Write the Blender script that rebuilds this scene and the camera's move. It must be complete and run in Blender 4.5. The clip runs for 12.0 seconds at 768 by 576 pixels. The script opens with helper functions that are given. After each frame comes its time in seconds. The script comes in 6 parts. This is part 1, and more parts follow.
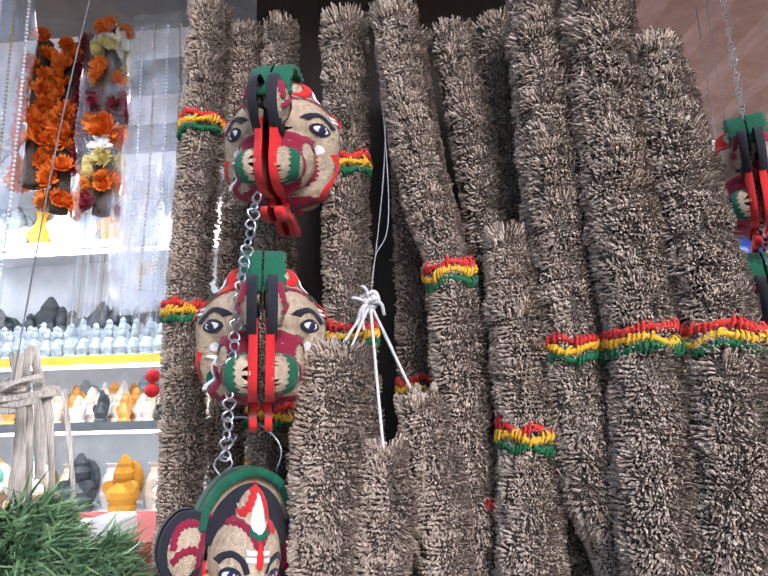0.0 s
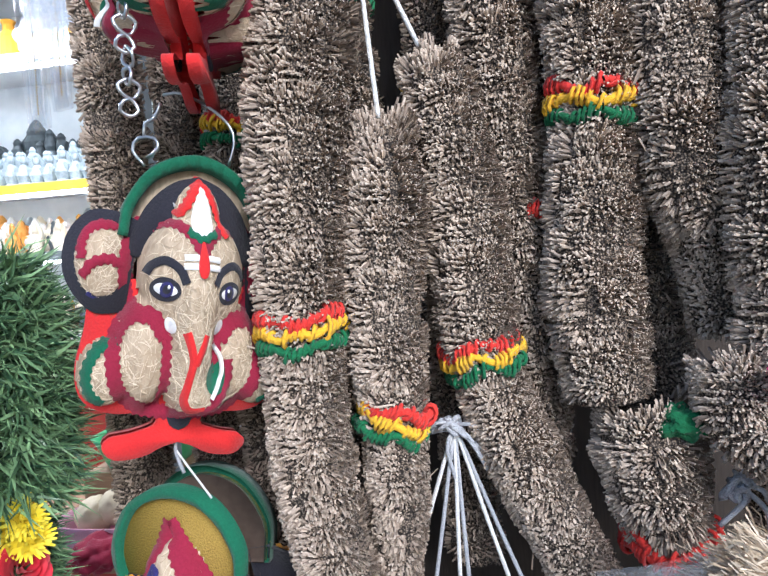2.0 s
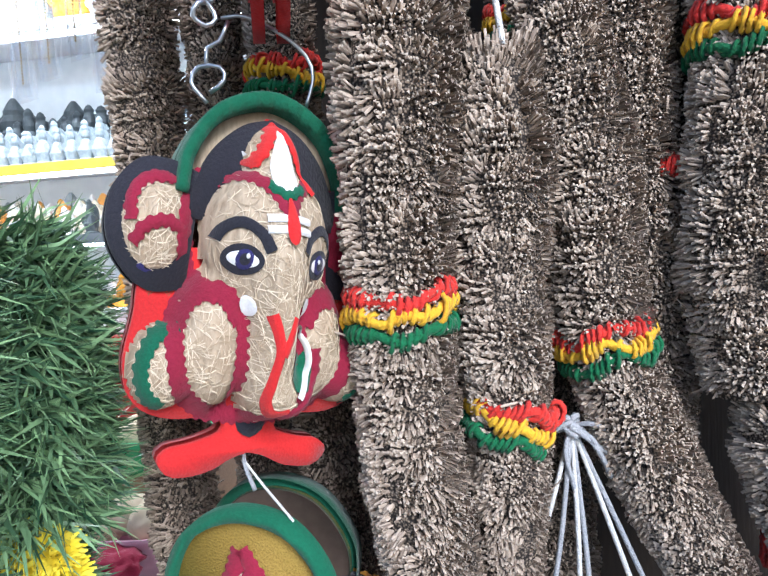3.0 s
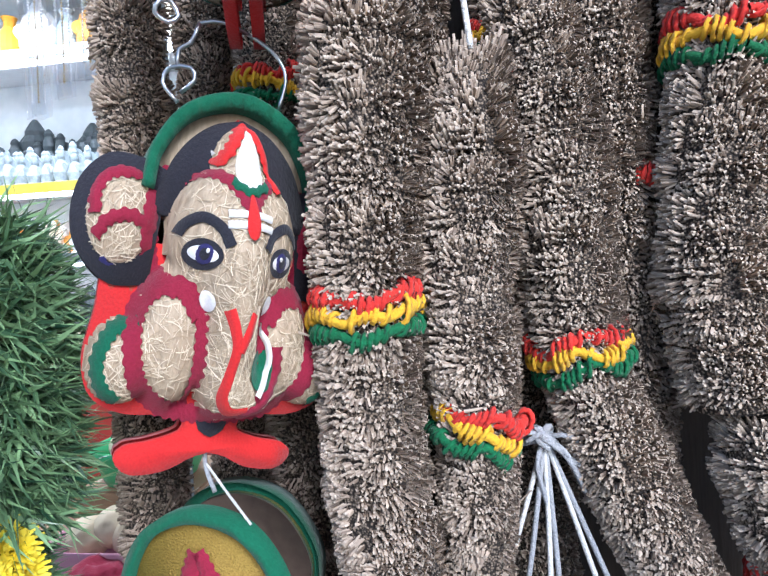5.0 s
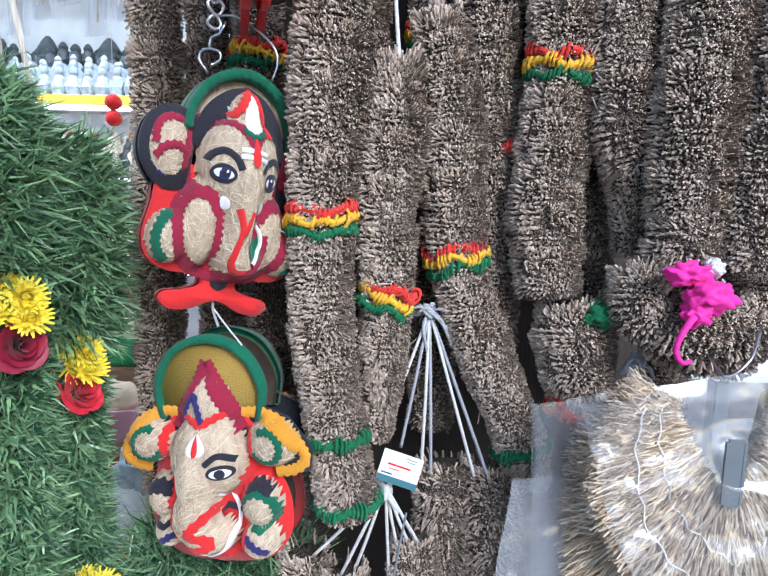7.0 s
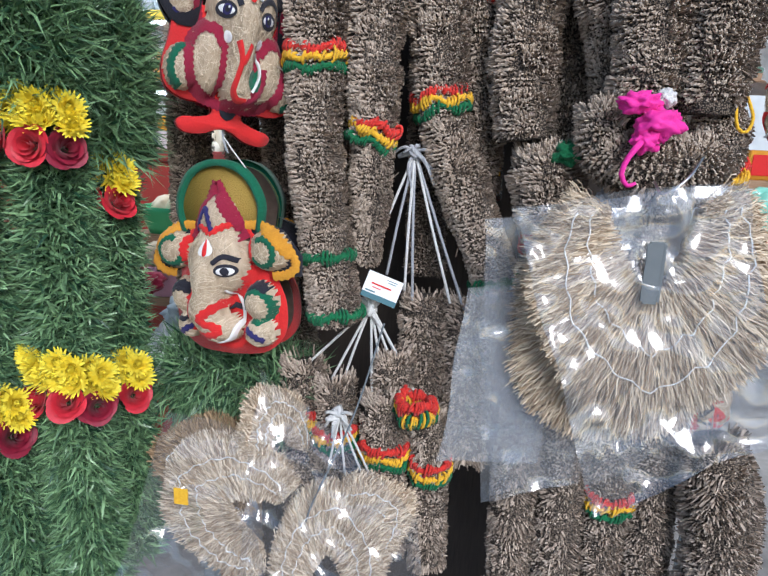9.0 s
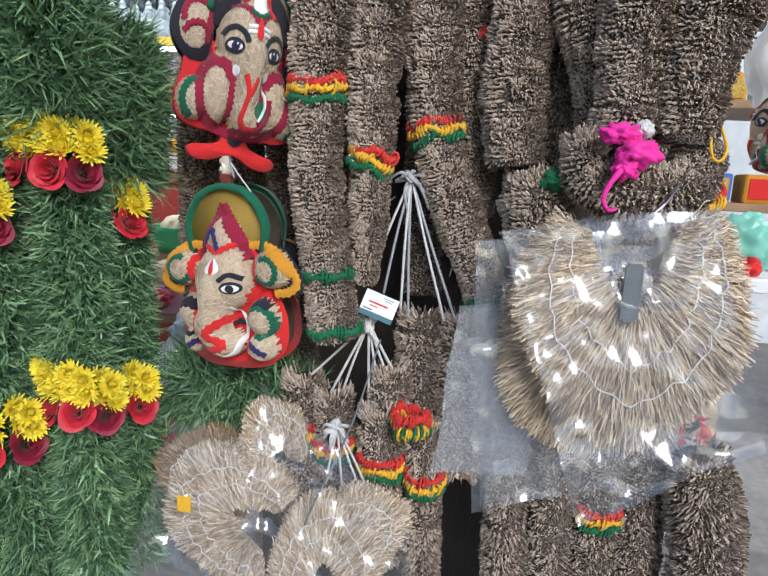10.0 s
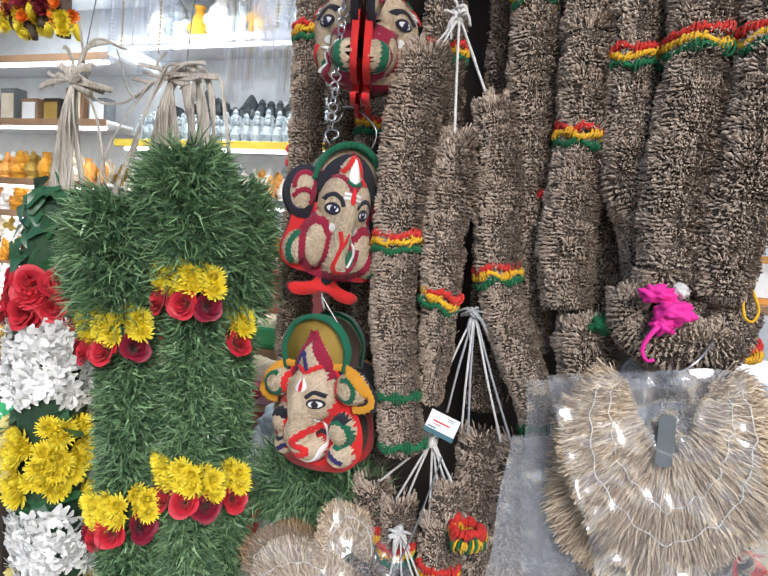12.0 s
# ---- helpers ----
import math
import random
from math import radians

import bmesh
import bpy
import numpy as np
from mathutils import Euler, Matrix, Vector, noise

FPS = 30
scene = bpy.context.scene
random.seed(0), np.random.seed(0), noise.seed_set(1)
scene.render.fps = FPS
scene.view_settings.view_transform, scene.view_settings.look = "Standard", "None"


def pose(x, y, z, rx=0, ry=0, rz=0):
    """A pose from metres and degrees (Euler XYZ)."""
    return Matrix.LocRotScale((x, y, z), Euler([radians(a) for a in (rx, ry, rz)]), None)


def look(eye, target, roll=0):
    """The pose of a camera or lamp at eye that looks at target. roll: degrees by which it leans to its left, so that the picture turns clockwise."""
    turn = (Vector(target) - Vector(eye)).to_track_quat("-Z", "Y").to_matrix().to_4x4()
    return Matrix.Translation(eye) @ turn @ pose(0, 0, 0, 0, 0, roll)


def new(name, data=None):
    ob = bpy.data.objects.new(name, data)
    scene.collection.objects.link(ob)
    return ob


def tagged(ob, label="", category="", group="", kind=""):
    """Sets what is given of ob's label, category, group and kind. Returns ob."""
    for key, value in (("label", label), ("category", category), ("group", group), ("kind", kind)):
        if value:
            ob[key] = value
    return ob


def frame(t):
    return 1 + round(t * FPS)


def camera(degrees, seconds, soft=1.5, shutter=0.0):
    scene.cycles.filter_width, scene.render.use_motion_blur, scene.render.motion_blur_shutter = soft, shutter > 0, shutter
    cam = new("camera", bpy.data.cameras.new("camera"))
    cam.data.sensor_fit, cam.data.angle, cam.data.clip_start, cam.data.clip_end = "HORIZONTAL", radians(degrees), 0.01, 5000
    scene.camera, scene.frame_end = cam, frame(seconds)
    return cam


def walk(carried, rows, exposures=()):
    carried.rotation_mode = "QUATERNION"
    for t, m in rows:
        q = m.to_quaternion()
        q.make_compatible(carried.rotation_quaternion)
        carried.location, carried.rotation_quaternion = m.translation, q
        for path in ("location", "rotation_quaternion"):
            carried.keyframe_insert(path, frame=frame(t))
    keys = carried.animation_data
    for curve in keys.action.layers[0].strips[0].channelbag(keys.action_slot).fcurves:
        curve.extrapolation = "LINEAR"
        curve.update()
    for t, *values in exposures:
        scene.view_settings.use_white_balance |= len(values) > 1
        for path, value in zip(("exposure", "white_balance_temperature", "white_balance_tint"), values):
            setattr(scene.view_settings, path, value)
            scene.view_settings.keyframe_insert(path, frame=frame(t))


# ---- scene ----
cam = camera(67.4, 12.0)
METRES, EYE, TILT, LEAN, TURN = 1.6, 1.7, 12.0, 0.0, 0.0
PATH = [
    (0, (0.105, 0.048, 1.715), (-0.067, 2.001, 2.112), -1.6),
    (0.5, (0.097, 0.065, 1.687), (0.049, 2.05, 1.929), -7.0),
    (1, (0.138, 0.18, 1.62), (0.083, 2.175, 1.744), -5.5),
    (1.5, (0.132, 0.266, 1.567), (-0.03, 2.26, 1.569), -4.4),
    (2, (0.096, 0.341, 1.518), (-0.183, 2.318, 1.408), -3.8),
    (2.5, (0.011, 0.411, 1.496), (-0.325, 2.378, 1.366), -2.8),
    (3, (-0.034, 0.438, 1.504), (-0.245, 2.421, 1.355), -4.0),
    (5, (0.004, 0.444, 1.481), (-0.253, 2.426, 1.428), -2.9),
    (5.5, (0.019, 0.316, 1.486), (-0.135, 2.306, 1.374), -1.1),
    (6, (0.013, 0.244, 1.477), (-0.103, 2.235, 1.333), 0.6),
    (6.5, (-0.004, 0.189, 1.475), (-0.145, 2.176, 1.296), 1.1),
    (7, (0.034, 0.164, 1.457), (-0.027, 2.147, 1.209), 1.6),
    (7.5, (0.083, 0.139, 1.436), (-0.007, 2.11, 1.11), 2.9),
    (9.5, (0.197, 0.014, 1.302), (-0.14, 1.932, 0.846), 2.3),
    (10, (0.205, -0.002, 1.325), (-0.125, 1.933, 0.943), 2.9),
    (10.5, (0.221, -0.017, 1.352), (-0.154, 1.92, 1.024), 2.8),
    (11, (0.21, -0.076, 1.407), (-0.286, 1.854, 1.236), 3.1),
    (11.5, (0.237, -0.154, 1.462), (-0.421, 1.732, 1.369), 2.8),
    (12, (0.245, -0.132, 1.446), (-0.367, 1.766, 1.29), 4.3),
]
walk(cam, [(t, look(eye, target, roll)) for t, eye, target, roll in PATH],
     [(0, .93, 6000, 18), (1.0, .98, 5900, 15), (2.5, 1.12, 5700, 11), (5.0, 1.12, 5550, 12), (6.5, 1.05, 5500, 10), (7.5, 1.02, 5550, 12), (9.5, .60, 5900, 10), (12.0, .60, 6350, 12)])

# ---- world, sun and large lights ----
world = bpy.data.worlds.new("sky")
scene.world = world
world.use_nodes = True
wn = world.node_tree.nodes
sky = wn.new("ShaderNodeTexSky")
sky.sky_type = "NISHITA"
sky.sun_disc = False
sky.sun_elevation, sky.sun_rotation = radians(32), radians(152)
world.node_tree.links.new(sky.outputs[0], wn["Background"].inputs[0])
wn["Background"].inputs[1].default_value = 0.095
sun = new("sun", bpy.data.lights.new("sun", "SUN"))
sun.data.energy, sun.data.angle, sun.data.color = 1.7, radians(25), (1.0, 0.97, 0.93)
sun.matrix_world = look((1.9, -2.6, 3.7), (0, 0.9, 1.3))


def fill_tube(x, y, z, length, watts):
    lamp = new("shop_fill_tube", bpy.data.lights.new("shop_fill_tube", "AREA"))
    lamp.data.shape, lamp.data.size, lamp.data.size_y, lamp.data.energy = "RECTANGLE", length, 0.06, watts
    lamp.data.color = (0.93, 0.97, 1.0)
    lamp.matrix_world = pose(x, y, z)
    return lamp


# fill lamps without fittings: the first two lift the shop interior
fill_tube(-2.4, 3.0, 3.0, 3.0, 30)
fill_tube(-1.6, 1.9, 3.05, 1.6, 22)
# added lamp that brightens the next stall under its roof
fill_tube(1.9, 2.5, 2.9, 1.6, 30)

# ---- materials ----
MATS = {}


def mat(name, dark, light, rough=0.8, scale=60.0, bump=0.2, metal=0.0, island=0.0, sheen=0.0, detail=4.0, stretch=(1, 1, 1), coarse=6.0):
    """Two tones mixed by grain at two scales and, by island, a tone for each small piece."""
    m = bpy.data.materials.new(name)
    m.use_nodes = True
    n, l = m.node_tree.nodes, m.node_tree.links
    b = n["Principled BSDF"]
    b.inputs["Roughness"].default_value, b.inputs["Metallic"].default_value = rough, metal
    if sheen:
        b.inputs["Sheen Weight"].default_value = sheen * .3
        b.inputs["Sheen Roughness"].default_value = 0.5
    co = n.new("ShaderNodeTexCoord")
    mp = n.new("ShaderNodeMapping")
    mp.inputs["Scale"].default_value = stretch
    l.new(co.outputs["Object"], mp.inputs[0])
    fine, big = n.new("ShaderNodeTexNoise"), n.new("ShaderNodeTexNoise")
    fine.inputs["Scale"].default_value, fine.inputs["Detail"].default_value = scale, detail
    big.inputs["Scale"].default_value = coarse
    l.new(mp.outputs[0], fine.inputs[0]), l.new(co.outputs["Object"], big.inputs[0])
    add = n.new("ShaderNodeMath")
    add.operation = "MULTIPLY_ADD"
    add.inputs[1].default_value = 0.5
    l.new(big.outputs[0], add.inputs[0])
    half = n.new("ShaderNodeMath")
    half.operation = "MULTIPLY"
    half.inputs[1].default_value = 0.5
    l.new(fine.outputs[0], half.inputs[0]), l.new(half.outputs[0], add.inputs[2])
    fac = add.outputs[0]
    if island:
        geo = n.new("ShaderNodeNewGeometry")
        mixf = n.new("ShaderNodeMix")
        mixf.inputs[0].default_value = island
        l.new(fac, mixf.inputs[2]), l.new(geo.outputs["Random Per Island"], mixf.inputs[3])
        fac = mixf.outputs[0]
    ramp = n.new("ShaderNodeValToRGB")
    lo, hi = (0.3, 0.7) if not island else (0.1, 0.95)
    ramp.color_ramp.elements[0].position, ramp.color_ramp.elements[1].position = lo, hi
    ramp.color_ramp.elements[0].color, ramp.color_ramp.elements[1].color = (*dark, 1), (*light, 1)
    l.new(fac, ramp.inputs[0]), l.new(ramp.outputs[0], b.inputs["Base Color"])
    if bump:
        bp = n.new("ShaderNodeBump")
        bp.inputs["Strength"].default_value, bp.inputs["Distance"].default_value = bump, 0.004
        l.new(fine.outputs[0], bp.inputs["Height"]), l.new(bp.outputs[0], b.inputs["Normal"])
    MATS[name] = m
    return m


mat("root_sticks", (0.165, 0.118, 0.085), (0.66, 0.535, 0.425), 0.7, 30, 0, island=0.72, coarse=9)
mat("cut_ends", (0.34, 0.27, 0.208), (0.70, 0.605, 0.50), 0.8, 30, 0, island=0.7, coarse=9)
# dark filler for flower strings; the tone stands in for shade between blooms
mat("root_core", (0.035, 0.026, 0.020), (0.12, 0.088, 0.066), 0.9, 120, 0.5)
# cells with near-black borders: the shade between root ends is put into the colour
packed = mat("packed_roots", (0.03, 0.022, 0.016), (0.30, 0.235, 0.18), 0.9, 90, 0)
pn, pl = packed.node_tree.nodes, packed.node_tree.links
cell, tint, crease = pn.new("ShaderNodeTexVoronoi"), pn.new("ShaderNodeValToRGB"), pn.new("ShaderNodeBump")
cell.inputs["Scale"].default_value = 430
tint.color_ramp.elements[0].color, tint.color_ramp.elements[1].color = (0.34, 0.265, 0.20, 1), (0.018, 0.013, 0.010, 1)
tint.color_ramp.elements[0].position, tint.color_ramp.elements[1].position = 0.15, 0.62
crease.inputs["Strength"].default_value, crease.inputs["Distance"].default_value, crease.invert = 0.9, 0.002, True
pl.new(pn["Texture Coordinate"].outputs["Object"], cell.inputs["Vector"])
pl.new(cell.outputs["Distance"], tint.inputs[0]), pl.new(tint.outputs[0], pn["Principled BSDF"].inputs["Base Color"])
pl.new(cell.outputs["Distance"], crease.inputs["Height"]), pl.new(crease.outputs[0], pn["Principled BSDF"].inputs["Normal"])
mat("red_wool", (0.50, 0.012, 0.010), (0.80, 0.05, 0.03), 0.9, 300, 0.5, sheen=0.4)
mat("yellow_wool", (0.72, 0.36, 0.01), (0.90, 0.56, 0.03), 0.9, 300, 0.5, sheen=0.3)
mat("green_wool", (0.0, 0.085, 0.025), (0.01, 0.19, 0.07), 0.9, 300, 0.5, sheen=0.3)
mat("pink_cloth", (0.72, 0.01, 0.25), (0.90, 0.03, 0.40), 0.7, 150, 0.3, sheen=0.3)
mat("white_string", (0.60, 0.59, 0.57), (0.82, 0.81, 0.78), 0.85, 500, 0.6)
mat("grey_string", (0.26, 0.27, 0.29), (0.50, 0.51, 0.54), 0.85, 500, 0.6)
mat("grass_blades", (0.008, 0.050, 0.027), (0.31, 0.50, 0.24), 0.36, 25, 0, island=0.75)
# core kept darker than the blades: its colour stands in for shade in the gaps
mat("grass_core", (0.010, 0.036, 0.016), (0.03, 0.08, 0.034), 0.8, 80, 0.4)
mat("yellow_petals", (0.88, 0.68, 0.01), (0.98, 0.90, 0.12), 0.6, 60, 0, island=0.5)
mat("cream_petals", (0.72, 0.62, 0.20), (0.90, 0.82, 0.40), 0.6, 60, 0, island=0.5)
mat("white_petals", (0.82, 0.82, 0.80), (0.93, 0.93, 0.91), 0.55, 60, 0, island=0.5)
mat("rose_petals", (0.40, 0.007, 0.018), (0.76, 0.032, 0.055), 0.55, 90, 0.1, sheen=0.3)
mat("dark_rose", (0.16, 0.004, 0.02), (0.36, 0.012, 0.04), 0.5, 90, 0.1, sheen=0.3)
mat("leaves", (0.010, 0.050, 0.022), (0.045, 0.15, 0.06), 0.3, 60, 0.15, island=0.4)
mat("bark_strips", (0.13, 0.095, 0.065), (0.74, 0.68, 0.58), 0.6, 60, 0.5, stretch=(6, 6, 0.35), coarse=14)
mat("red_felt", (0.52, 0.010, 0.012), (0.70, 0.025, 0.022), 0.95, 400, 0.3, sheen=0.5)
mat("maroon_felt", (0.20, 0.004, 0.022), (0.30, 0.012, 0.045), 0.95, 400, 0.3, sheen=0.4)
mat("green_felt", (0.0, 0.075, 0.035), (0.008, 0.14, 0.07), 0.95, 400, 0.3, sheen=0.4)
mat("black_felt", (0.008, 0.008, 0.014), (0.022, 0.022, 0.034), 0.95, 400, 0.3, sheen=0.4)
mat("navy_felt", (0.012, 0.012, 0.07), (0.03, 0.025, 0.14), 0.95, 400, 0.3, sheen=0.4)
mat("gold_felt", (0.55, 0.22, 0.01), (0.72, 0.36, 0.03), 0.9, 400, 0.3, sheen=0.3)
mat("brown_board", (0.14, 0.095, 0.07), (0.24, 0.17, 0.13), 0.9, 90, 0.2)
mat("gold_cloth", (0.28, 0.17, 0.02), (0.62, 0.42, 0.10), 0.45, 500, 0.8, metal=0.5)
mat("white_felt", (0.74, 0.73, 0.71), (0.86, 0.85, 0.83), 0.9, 300, 0.2)
mat("straw_weave", (0.30, 0.21, 0.13), (0.70, 0.57, 0.41), 0.75, 110, 0.9, detail=6, stretch=(1, 0.35, 1))
mat("straw_fibres", (0.40, 0.30, 0.19), (0.84, 0.72, 0.54), 0.6, 40, 0, island=0.8)
mat("fan_roots", (0.30, 0.20, 0.115), (0.90, 0.76, 0.57), 0.6, 40, 0, island=0.8)
mat("tan_roots", (0.16, 0.095, 0.045), (0.52, 0.36, 0.20), 0.6, 40, 0, island=0.8)
mat("steel", (0.45, 0.46, 0.48), (0.70, 0.71, 0.73), 0.3, 90, 0.05, metal=1.0)
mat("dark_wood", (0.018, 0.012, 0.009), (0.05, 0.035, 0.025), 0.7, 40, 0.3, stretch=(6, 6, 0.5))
mat("shelf_white", (0.74, 0.75, 0.76), (0.84, 0.85, 0.86), 0.4, 30, 0.05)
mat("shelf_edge", (0.65, 0.48, 0.04), (0.80, 0.62, 0.08), 0.5, 30, 0.05)
mat("shop_wall", (0.62, 0.66, 0.68), (0.76, 0.79, 0.80), 0.7, 12, 0.1)
mat("grey_plaster", (0.20, 0.25, 0.27), (0.42, 0.47, 0.49), 0.6, 60, 0.2)
mat("dark_plaster", (0.03, 0.04, 0.045), (0.09, 0.11, 0.12), 0.5, 60, 0.2)
mat("red_paint", (0.30, 0.025, 0.018), (0.44, 0.05, 0.035), 0.45, 18, 0.1)
mat("grey_paint", (0.10, 0.12, 0.13), (0.19, 0.21, 0.22), 0.5, 20, 0.1)
mat("concrete", (0.16, 0.15, 0.14), (0.30, 0.28, 0.26), 0.85, 25, 0.3)
mat("wood", (0.20, 0.11, 0.055), (0.38, 0.23, 0.13), 0.55, 30, 0.2, stretch=(1, 8, 8))
mat("green_plastic", (0.03, 0.30, 0.10), (0.06, 0.42, 0.17), 0.35, 20, 0.05)
mat("teal_plastic", (0.16, 0.50, 0.40), (0.26, 0.62, 0.50), 0.35, 20, 0.05)
mat("pink_plastic", (0.50, 0.22, 0.30), (0.66, 0.36, 0.44), 0.4, 20, 0.05)
mat("beige_shell", (0.56, 0.44, 0.28), (0.74, 0.62, 0.44), 0.7, 50, 0.3)
mat("orange_petals", (0.80, 0.16, 0.01), (0.92, 0.32, 0.03), 0.6, 60, 0, island=0.6)
mat("cream_ceramic", (0.72, 0.62, 0.45), (0.86, 0.80, 0.68), 0.25, 12, 0.05)
mat("orange_ceramic", (0.75, 0.30, 0.05), (0.85, 0.45, 0.12), 0.3, 20, 0.05)
mat("blue_plastic", (0.02, 0.07, 0.36), (0.05, 0.13, 0.55), 0.3, 20, 0.05)
mat("roof_sheet", (0.34, 0.18, 0.13), (0.52, 0.32, 0.25), 0.6, 20, 0.2)
mat("card_white", (0.76, 0.77, 0.77), (0.85, 0.86, 0.86), 0.5, 40, 0.05)
mat("card_teal", (0.01, 0.09, 0.12), (0.02, 0.13, 0.17), 0.5, 40, 0.05)


def plastic(name, haze, tint=(0.97, 0.98, 1.0)):
    """Clear thin film: see-through, a little haze, glossy creases."""
    m = bpy.data.materials.new(name)
    m.use_nodes = True
    n, l = m.node_tree.nodes, m.node_tree.links
    n.remove(n["Principled BSDF"])
    clear, gloss, cloud = n.new("ShaderNodeBsdfTransparent"), n.new("ShaderNodeBsdfGlossy"), n.new("ShaderNodeBsdfDiffuse")
    clear.inputs[0].default_value = (*tint, 1)
    gloss.inputs["Roughness"].default_value = 0.13
    cloud.inputs[0].default_value = (0.80, 0.83, 0.86, 1)
    fres = n.new("ShaderNodeLayerWeight")
    fres.inputs[0].default_value = 0.5
    noise_tex, bp, co = n.new("ShaderNodeTexNoise"), n.new("ShaderNodeBump"), n.new("ShaderNodeTexCoord")
    noise_tex.inputs["Scale"].default_value, noise_tex.inputs["Detail"].default_value = 10, 5
    bp.inputs["Strength"].default_value, bp.inputs["Distance"].default_value = 0.28, 0.008
    l.new(co.outputs["Object"], noise_tex.inputs[0]), l.new(noise_tex.outputs[0], bp.inputs["Height"])
    l.new(bp.outputs[0], gloss.inputs["Normal"]), l.new(bp.outputs[0], fres.inputs["Normal"])
    mul = n.new("ShaderNodeMath")
    mul.operation, mul.use_clamp = "MULTIPLY_ADD", True
    mul.inputs[1].default_value, mul.inputs[2].default_value = 0.60, 0.13
    power = n.new("ShaderNodeMath")
    power.operation = "POWER"
    power.inputs[1].default_value = 2.5
    l.new(fres.outputs["Facing"], power.inputs[0]), l.new(power.outputs[0], mul.inputs[0])
    m1, m2 = n.new("ShaderNodeMixShader"), n.new("ShaderNodeMixShader")
    m1.inputs[0].default_value = haze
    l.new(clear.outputs[0], m1.inputs[1]), l.new(cloud.outputs[0], m1.inputs[2])
    l.new(mul.outputs[0], m2.inputs[0]), l.new(m1.outputs[0], m2.inputs[1]), l.new(gloss.outputs[0], m2.inputs[2])
    l.new(m2.outputs[0], n["Material Output"].inputs[0])
    MATS[name] = m
    return m


plastic("clear_film", 0.07)
plastic("cloudy_film", 0.20)
plastic("thin_film", 0.04)


def lit(name, colour, strength):
    m = bpy.data.materials.new(name)
    m.use_nodes = True
    b = m.node_tree.nodes["Principled BSDF"]
    b.inputs["Emission Color"].default_value, b.inputs["Emission Strength"].default_value = (*colour, 1), strength
    MATS[name] = m


lit("tube_glow", (0.92, 0.97, 1.0), 3.5)

# ---- mesh helpers ----


def empty_thing(name, at, label, category, group=""):
    ob = new(name)
    ob.empty_display_size = 0.05
    ob.matrix_world = Matrix.Translation(at)
    return tagged(ob, label, category, group)


def attach(ob, parent):
    """Parents ob, whose mesh is in world places, under a thing."""
    if parent:
        ob.parent = parent
        ob.matrix_parent_inverse = parent.matrix_world.inverted()
    return ob


def mesh_of(name, verts, faces, materials, smooth=False, index=None):
    me = bpy.data.meshes.new(name)
    me.from_pydata([tuple(v) for v in verts], [], [tuple(f) for f in faces])
    for m in materials if isinstance(materials, (list, tuple)) else [materials]:
        me.materials.append(MATS[m])
    if index is not None:
        me.polygons.foreach_set("material_index", np.array(index, dtype=np.int32))
    if smooth:
        me.polygons.foreach_set("use_smooth", np.ones(len(me.polygons), dtype=bool))
    me.update()
    return me


def tri_mesh(name, verts, tris, material):
    """A large triangle mesh from arrays."""
    me = bpy.data.meshes.new(name)
    v, f = np.asarray(verts, dtype=np.float32), np.asarray(tris, dtype=np.int32)
    me.vertices.add(len(v)), me.loops.add(f.size), me.polygons.add(len(f))
    me.vertices.foreach_set("co", v.ravel())
    me.loops.foreach_set("vertex_index", f.ravel())
    me.polygons.foreach_set("loop_start", np.arange(0, f.size, 3, dtype=np.int32))
    me.update(calc_edges=True)
    me.materials.append(MATS[material])
    return me


def part(name, bm, material, parent=None, label="", smooth=False):
    """Links a bmesh, in world places, as one mesh object."""
    me = bpy.data.meshes.new(name)
    bm.to_mesh(me)
    bm.free()
    me.materials.append(MATS[material])
    if smooth:
        me.polygons.foreach_set("use_smooth", np.ones(len(me.polygons), dtype=bool))
    ob = attach(new(name, me), parent)
    return tagged(ob, label)


def box_bm(x0, x1, y0, y1, z0, z1, bevel=0.004):
    bm = bmesh.new()
    bmesh.ops.create_cube(bm, size=1, matrix=Matrix.LocRotScale(((x0 + x1) / 2, (y0 + y1) / 2, (z0 + z1) / 2), None, (x1 - x0, y1 - y0, z1 - z0)))
    if bevel:
        bmesh.ops.bevel(bm, geom=bm.edges[:], offset=bevel, segments=2, affect="EDGES")
    return bm


def spline(points, step=0.006):
    """A smooth curve through control rows (Catmull-Rom), sampled about every step metres."""
    p = np.array(points, dtype=float)
    p = np.vstack([2 * p[0] - p[1], p, 2 * p[-1] - p[-2]])
    out = []
    for i in range(1, len(p) - 2):
        k = max(2, int(np.linalg.norm(p[i + 1][:3] - p[i][:3]) / step))
        for u in np.arange(k) / k:
            out.append(0.5 * (2 * p[i] + (p[i + 1] - p[i - 1]) * u + (2 * p[i - 1] - 5 * p[i] + 4 * p[i + 1] - p[i + 2]) * u * u
                              + (3 * p[i] - p[i - 1] - 3 * p[i + 1] + p[i + 2]) * u ** 3))
    out.append(p[-2])
    return np.array(out)


def frames_of(path, front=(0, -1, 0)):
    """Tangent, front and side of a sampled curve."""
    t = np.gradient(path[:, :3], axis=0)
    t /= np.linalg.norm(t, axis=1)[:, None] + 1e-9
    f = np.array(front) - (t @ np.array(front))[:, None] * t
    f /= np.linalg.norm(f, axis=1)[:, None] + 1e-9
    return t, f, np.cross(t, f)


